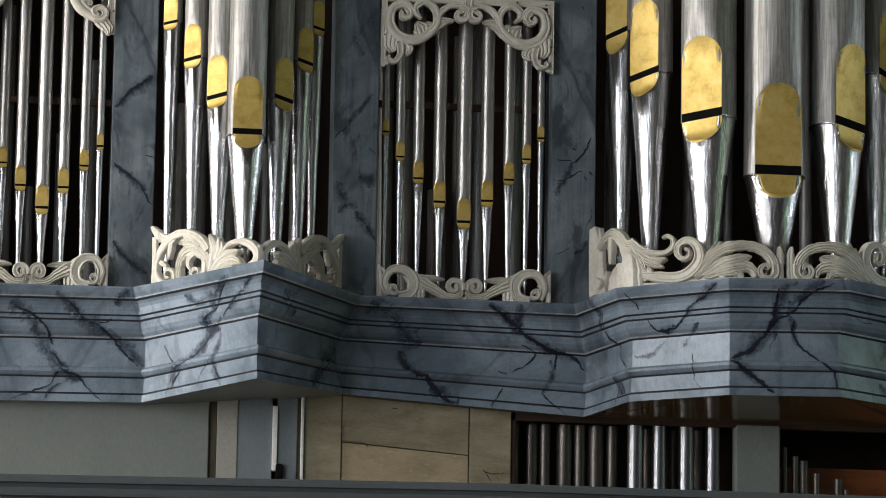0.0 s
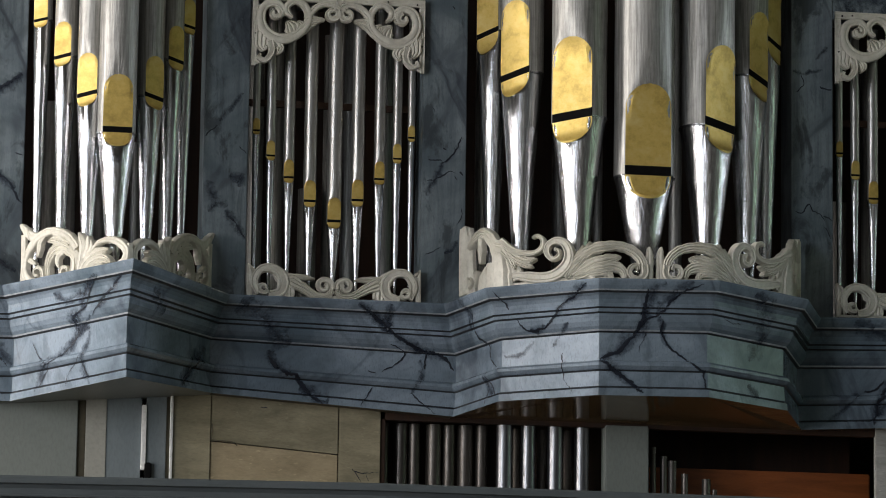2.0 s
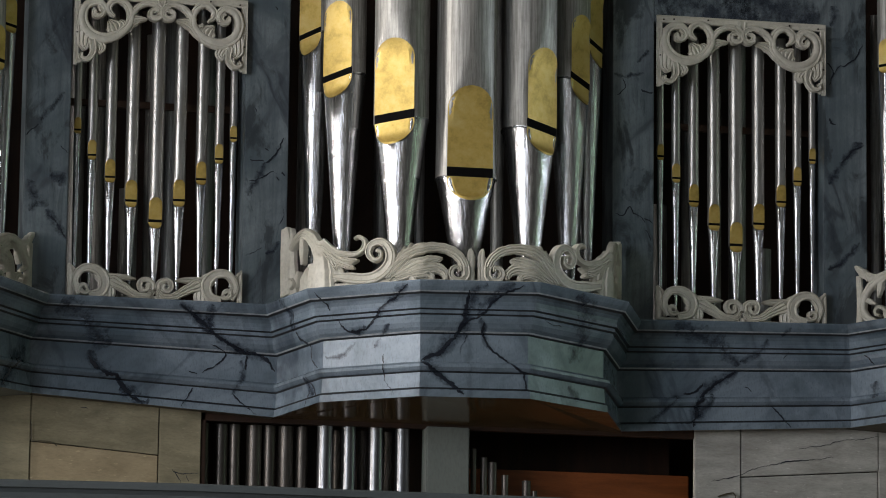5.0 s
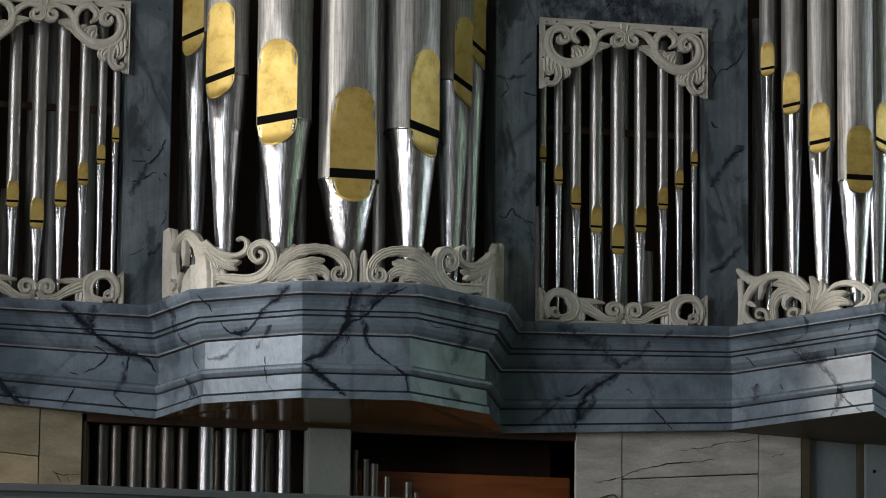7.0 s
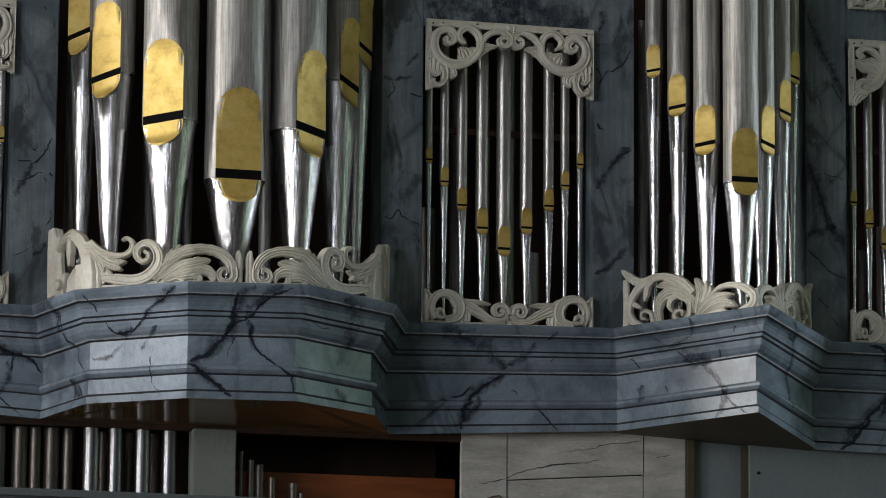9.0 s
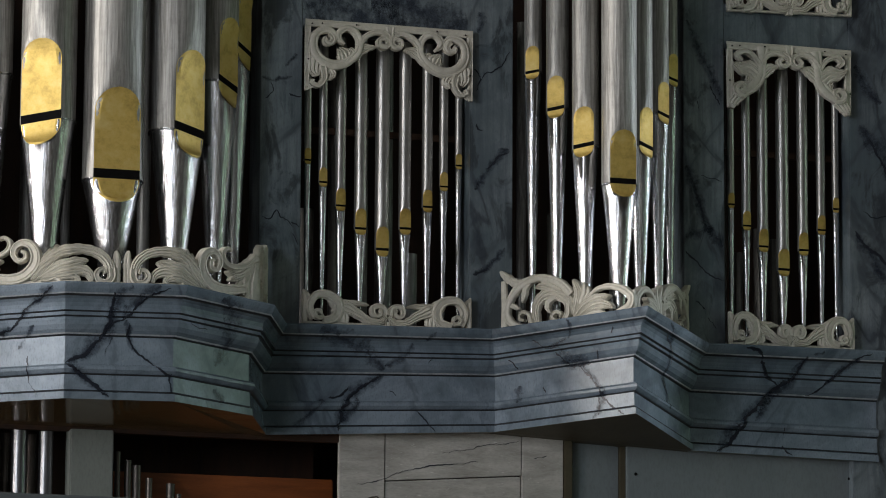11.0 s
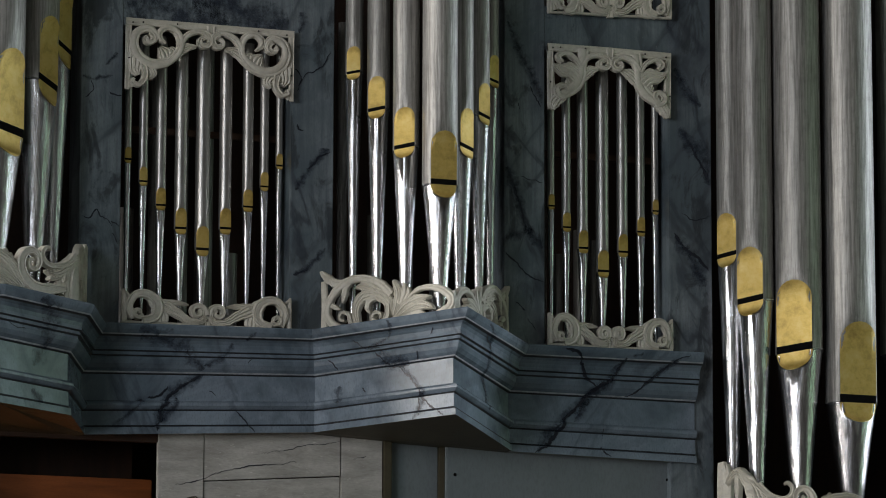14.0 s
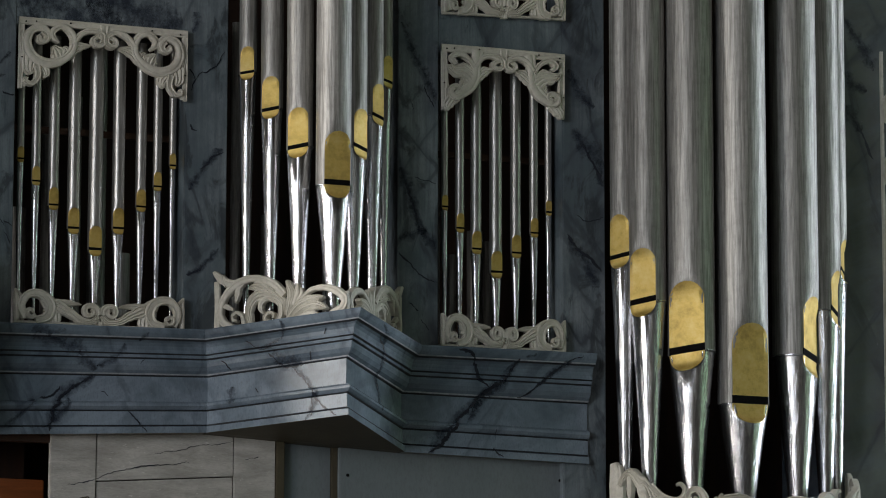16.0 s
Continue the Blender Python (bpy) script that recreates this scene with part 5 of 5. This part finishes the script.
for i0 in (1, 10):
    a, b, c = FRONT[i0], FRONT[i0 + 1], FRONT[i0 + 2]
    for p, q, lean in ((a, b, 1), (c, b, -1)):
        start = Vector(p[:2])
        e = Vector(q[:2]) - start
        L = e.length
        e.normalize()
        nrm = Vector((e.y, -e.x)) * lean
        start = start + e * (0.02 if lean > 0 else 0.0) - nrm * 0.01

        def place(s, v, h, start=start, e=e, nrm=nrm, p=p, q=q, k=(L - 0.012) / 0.575):
            w = start + e * (s * k) + nrm * h
            t = s / 0.56
            return (w.x, w.y, p[3] + (q[3] - p[3]) * t - 0.004 + v)
        carving("carved_crest", place, tower_face, "pale cream-grey pierced acanthus crest on a tower ledge", "crests of the pointed towers", mirror=False, broad=0.84, depth=0.024)

line = [(p[0], p[1]) for p in FRONT[4:10]]
zs = [p[3] for p in FRONT[4:10]]
cum = [0.0]
for p, q in zip(line, line[1:]):
    cum.append(cum[-1] + (Vector(q) - Vector(p)).length)


def tower_height(t):
    d = t * cum[-1]
    for i in range(len(cum) - 1):
        if d <= cum[i + 1] + 1e-9:
            return zs[i] + (zs[i + 1] - zs[i]) * (d - cum[i]) / (cum[i + 1] - cum[i]) - 0.003
    return zs[-1]


place, L = along_line([tuple(p) for p in offset_line(line, 0.005)], tower_height)
carving("carved_crest", place, tower_crest, "pale cream-grey carved acanthus crest round the centre tower", "tower crests", depth=0.030, broad=1.28, stretch=L / 2 / 0.84)
PEDAL = [(PD - 0.50, 0.0, 2.63, 3.032), (PD - 0.44, -0.20, 2.63, 3.032), (PD - 0.17, -0.335, 2.63, 3.032), (PD + 0.17, -0.335, 2.63, 3.032), (PD + 0.44, -0.20, 2.63, 3.032), (PD + 0.50, 0.0, 2.63, 3.032)]
entablature(PEDAL, (0, 5))
soffit(PEDAL, (0, 5), M_GREENGREY, "")
ledge(PEDAL, (0, 5))
place, L = along_line([tuple(p) for p in offset_line(PEDAL, 0.0)], lambda t: 3.028)
carving("carved_crest", place, tower_crest, "cream-grey carved acanthus crest round the pedal tower", "tower crests", depth=0.030, broad=1.28, stretch=L / 2 / 0.84)
# carved border at the outer stile
def outer_border(add):
    add("border_strip", [(-0.044, 0.0), (-0.044, 0.8), (-0.044, 1.6)], [0.012, 0.012, 0.012], 0.5)
    for k in range(6):
        z = 0.12 + 0.25 * k
        add("scroll", [(0.03, z - 0.05), (-0.02, z - 0.05), (-0.04, z), (-0.02, z + 0.05), (0.02, z + 0.04), (0.02, z)], [0.014, 0.02, 0.02, 0.018, 0.014], 1.0)


place, L = along_line([(4.20, -0.012), (4.30, -0.012)], lambda t: 3.4)
carving("carved_border", place, outer_border, "cream-grey carved border on the outer stile", "borders", mirror=False)

# ---- the lower case, under the entablature ----
YB, Z0 = 0.05, 1.95
on_case(board("wall_panel", M_GREENGREY, None, -3.10, -2.025, YB, YB + 0.03, Z0, 3.40, 0.003, "grey-green painted board"))
on_case(board("gap_strip", M_OLIVE, None, -2.025, -1.997, YB + 0.012, YB + 0.04, Z0, 3.40, 0.002, "dark olive strip in a joint"))
on_case(board("wall_panel", M_PALE, None, -1.997, -1.925, YB, YB + 0.03, Z0, 3.40, 0.002, "pale beige painted board"))
on_case(board("wall_panel", M_BLUEGREY, None, -1.925, -1.803, YB + 0.002, YB + 0.03, Z0, 3.40, 0.002, "blue-grey painted board"))
on_case(board("door_edge", M_WHITE, None, -1.803, -1.786, YB - 0.01, YB + 0.03, 3.09, 3.318, 0.002, "white painted door edge"))
on_case(board("latch", M_BLACK, None, -1.790, -1.765, YB - 0.02, YB + 0.01, 3.06, 3.115, 0.004, "black iron latch"))
on_case(board("wall_panel", M_BLUEGREY, None, -1.786, -1.716, YB, YB + 0.03, Z0, 3.40, 0.002, "blue-grey painted board"))
on_case(board("gap_strip", M_OLIVE, None, -1.716, -1.703, YB + 0.01, YB + 0.04, Z0, 3.40, 0.0, "dark joint"))
on_case(board("door_edge", M_WHITE, None, -1.703, -1.693, YB - 0.012, YB + 0.03, Z0, 3.40, 0.002, "white painted door edge"))
door = empty("panel_door", (-1.3, YB, Z0))
for name, poly, mat, dy in (
        ("stile", [(-1.692, 1.95), (-1.560, 1.95), (-1.560, 3.40), (-1.692, 3.40)], M_BEIGE, 0.0),
        ("top_rail", [(-1.558, 3.202), (-1.109, 3.168), (-1.109, 3.40), (-1.558, 3.40)], M_BEIGE, 0.001),
        ("panel", [(-1.558, 1.95), (-1.109, 1.95), (-1.109, 3.165), (-1.558, 3.199)], M_BEIGE_PANEL, 0.006),
        ("stile", [(-1.106, 1.95), (-0.958, 1.95), (-0.958, 3.40), (-1.106, 3.40)], M_BEIGE, 0.0)):
    bm = prism(bmesh.new(), [(x + 1.3, z - Z0) for x, z in poly], dy, dy + 0.03, 0.002)
    part(name, bm, mat, door)
tagged(door, "weathered beige panelled wooden door in the lower case", "door")


def door_crack(door, pts, width):
    def hold(ob):
        ob.parent, ob.matrix_parent_inverse = door, Matrix.Translation(-door.location)
        return ob
    ribbon("crack", lambda x, z: (x, YB - 0.0012, z), pts, width, M_VEIN, round(1000 * abs(pts[0][0])), 0.004, hold)


door_crack(door, [(-1.054, 3.119), (-1.046, 3.109), (-1.008, 3.102), (-0.965, 3.106)], 0.0044)
door_crack(door, [(-1.052, 3.114), (-1.039, 3.095), (-1.024, 3.074)], 0.0033)
door_crack(door, [(-1.006, 3.099), (-0.995, 3.078)], 0.0033)
door_crack(door, [(-1.388, 3.324), (-1.374, 3.321), (-1.361, 3.322)], 0.0033)
on_case(board("post", M_GREENGREY, None, -0.149, 0.008, 0.035, 0.12, Z0, 3.303, 0.004, "grey-green painted post with chipped edges"))
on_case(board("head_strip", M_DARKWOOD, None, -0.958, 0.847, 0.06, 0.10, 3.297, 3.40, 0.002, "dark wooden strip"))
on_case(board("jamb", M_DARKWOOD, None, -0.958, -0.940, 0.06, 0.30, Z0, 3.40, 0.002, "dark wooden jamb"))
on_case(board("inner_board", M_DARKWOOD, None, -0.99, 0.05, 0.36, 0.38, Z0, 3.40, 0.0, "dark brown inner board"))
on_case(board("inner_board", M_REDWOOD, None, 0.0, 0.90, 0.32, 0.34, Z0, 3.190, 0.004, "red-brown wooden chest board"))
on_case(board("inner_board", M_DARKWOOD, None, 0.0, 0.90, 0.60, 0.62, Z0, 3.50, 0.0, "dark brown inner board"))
door = empty("panel_door", (1.27, YB, Z0))
for name, poly, mat, dy in (
        ("stile", [(0.847, 1.95), (1.017, 1.95), (1.017, 3.42), (0.847, 3.42)], M_BARE, 0.0),
        ("top_rail", [(1.020, 3.165), (1.540, 3.203), (1.540, 3.42), (1.020, 3.42)], M_BARE, 0.001),
        ("panel", [(1.020, 1.95), (1.540, 1.95), (1.540, 3.199), (1.020, 3.161)], M_BARE, 0.007),
        ("stile", [(1.543, 1.95), (1.703, 1.95), (1.703, 3.42), (1.543, 3.42)], M_BARE, 0.0)):
    bm = prism(bmesh.new(), [(x - 1.27, z - Z0) for x, z in poly], dy, dy + 0.03, 0.002)
    part(name, bm, mat, door)
tagged(door, "bare grey weathered panelled wooden door in the lower case", "door")
door_crack(door, [(0.908, 3.143), (1.014, 3.172), (1.115, 3.204), (1.234, 3.229), (1.371, 3.246)], 0.0039)
door_crack(door, [(1.234, 3.27), (1.371, 3.304), (1.491, 3.321), (1.541, 3.327)], 0.0028)
door_crack(door, [(1.586, 3.267), (1.612, 3.276), (1.638, 3.281)], 0.0033)
on_case(board("door_edge", M_OLIVE, None, 1.705, 1.738, YB - 0.006, YB + 0.04, Z0, 3.42, 0.003, "olive-grey painted door edge"))
on_case(board("wall_panel", M_BLUEGREY, None, 1.740, 1.93, YB + 0.03, YB + 0.06, Z0, 3.40, 0.002, "shaded blue-grey painted board"))
on_case(board("gap_strip", M_OLIVE, None, 1.93, 1.953, YB + 0.015, YB + 0.05, Z0, 3.40, 0.002, "dark olive strip in a joint"))
on_case(board("wall_panel", M_BLUEGREY, None, 1.953, 2.864, YB - 0.005, YB + 0.03, Z0, 3.40, 0.003, "blue-grey painted board"))
on_case(board("stile", M_BLUEGREY, None, 2.866, 3.02, YB - 0.015, YB + 0.03, Z0, 3.40, 0.003, "blue-grey painted stile"))

# small wear: a bent iron hook, split wood, nails
def wire(name, pts, r, mat, label, category, parent=None):
    c = bpy.data.curves.new(name, "CURVE")
    c.dimensions, c.bevel_depth, c.bevel_resolution = "3D", r, 2
    sp = c.splines.new("POLY")
    sp.points.add(len(pts) - 1)
    for p, q in zip(sp.points, pts):
        p.co = (*q, 1)
    dg = bpy.context.evaluated_depsgraph_get()
    tmp = new(name, c)
    dg.update()
    me = bpy.data.meshes.new_from_object(tmp.evaluated_get(bpy.context.evaluated_depsgraph_get()))
    bpy.data.objects.remove(tmp)
    me.materials.clear()
    me.materials.append(mat)
    return tagged(new(name, me), label, category)


wire("iron_hook", [(-1.556, 0.045, 3.26), (-1.556, 0.042, 3.203), (-1.49, 0.040, 3.199), (-1.475, 0.036, 3.194), (-1.468, 0.034, 3.184)], 0.0022, M_OLIVE, "thin bent iron hook on the beige door", "hook")
wire("iron_hook", [(0.93, 0.044, 3.088), (0.965, 0.040, 3.100), (0.985, 0.036, 3.103), (0.995, 0.034, 3.092), (0.992, 0.034, 3.080)], 0.0028, M_OLIVE, "thin bent iron hook on the grey door", "hook")
for x0, x1, zt in FIELDS:
    for fx, dz in ((0.04, 0.016), (0.10, 0.013), (0.30, 0.010), (0.78, 0.012), (0.95, 0.018), (0.02, 0.15), (0.98, 0.17)):
        bm = bmesh.new()
        bmesh.ops.create_cone(bm, cap_ends=True, segments=10, radius1=0.0032, radius2=0.0022, depth=0.004, matrix=Matrix.Rotation(radians(90), 4, "X"))
        ob = mesh_ob("nail", bm, M_BLACK)
        ob.location = (x0 + fx * (x1 - x0), -0.031, zt - dz)
        tagged(ob, "small dark nail head in a carved spandrel", "nail", "nails in the carvings")
for x, z in ((1.985, 3.225), (2.84, 3.24)):
    bm = bmesh.new()
    bmesh.ops.create_uvsphere(bm, u_segments=10, v_segments=6, radius=0.006)
    ob = mesh_ob("screw", bm, M_BLACK)
    ob.location = (x, YB - 0.006, z)
    tagged(ob, "small dark screw head in the blue-grey board", "screw", "screws")

# ---- gallery balustrade in front ----
rail = tagged(empty("gallery_balustrade", (0, -1.62, 1.95)), "grey-blue painted wooden gallery balustrade with moulded handrail", "balustrade")
RAIL = [(0.0, 0.80), (0.0, 0.955), (-0.055, 0.955), (-0.060, 0.950), (-0.060, 0.932), (-0.046, 0.929), (-0.036, 0.918), (-0.034, 0.900), (-0.044, 0.897), (-0.044, 0.893), (-0.014, 0.890), (-0.014, 0.80)]
bm = bmesh.new()
# the old handrail climbs a little, then sags from its joint on
cols = [[bm.verts.new((x, y + 0.02, z - 0.0170 + (0.0108 if x < -1.25 else -0.0036) * (x + 1.25))) for y, z in RAIL] for x in (X0, -6.0, -3.5, -1.25, 1.0, 4.0, X1)]
for a, b in zip(cols, cols[1:]):
    for k in range(len(RAIL)):
        bm.faces.new((a[k], b[k], b[(k + 1) % len(RAIL)], a[(k + 1) % len(RAIL)]))
bmesh.ops.recalc_face_normals(bm, faces=bm.faces)
part("handrail", bm, M_RAIL, rail, "moulded grey-blue handrail")
part("front_panel", box(bmesh.new(), X0, X1, 0.0, 0.03, -0.2, 0.83, 0.003), M_RAIL, rail)
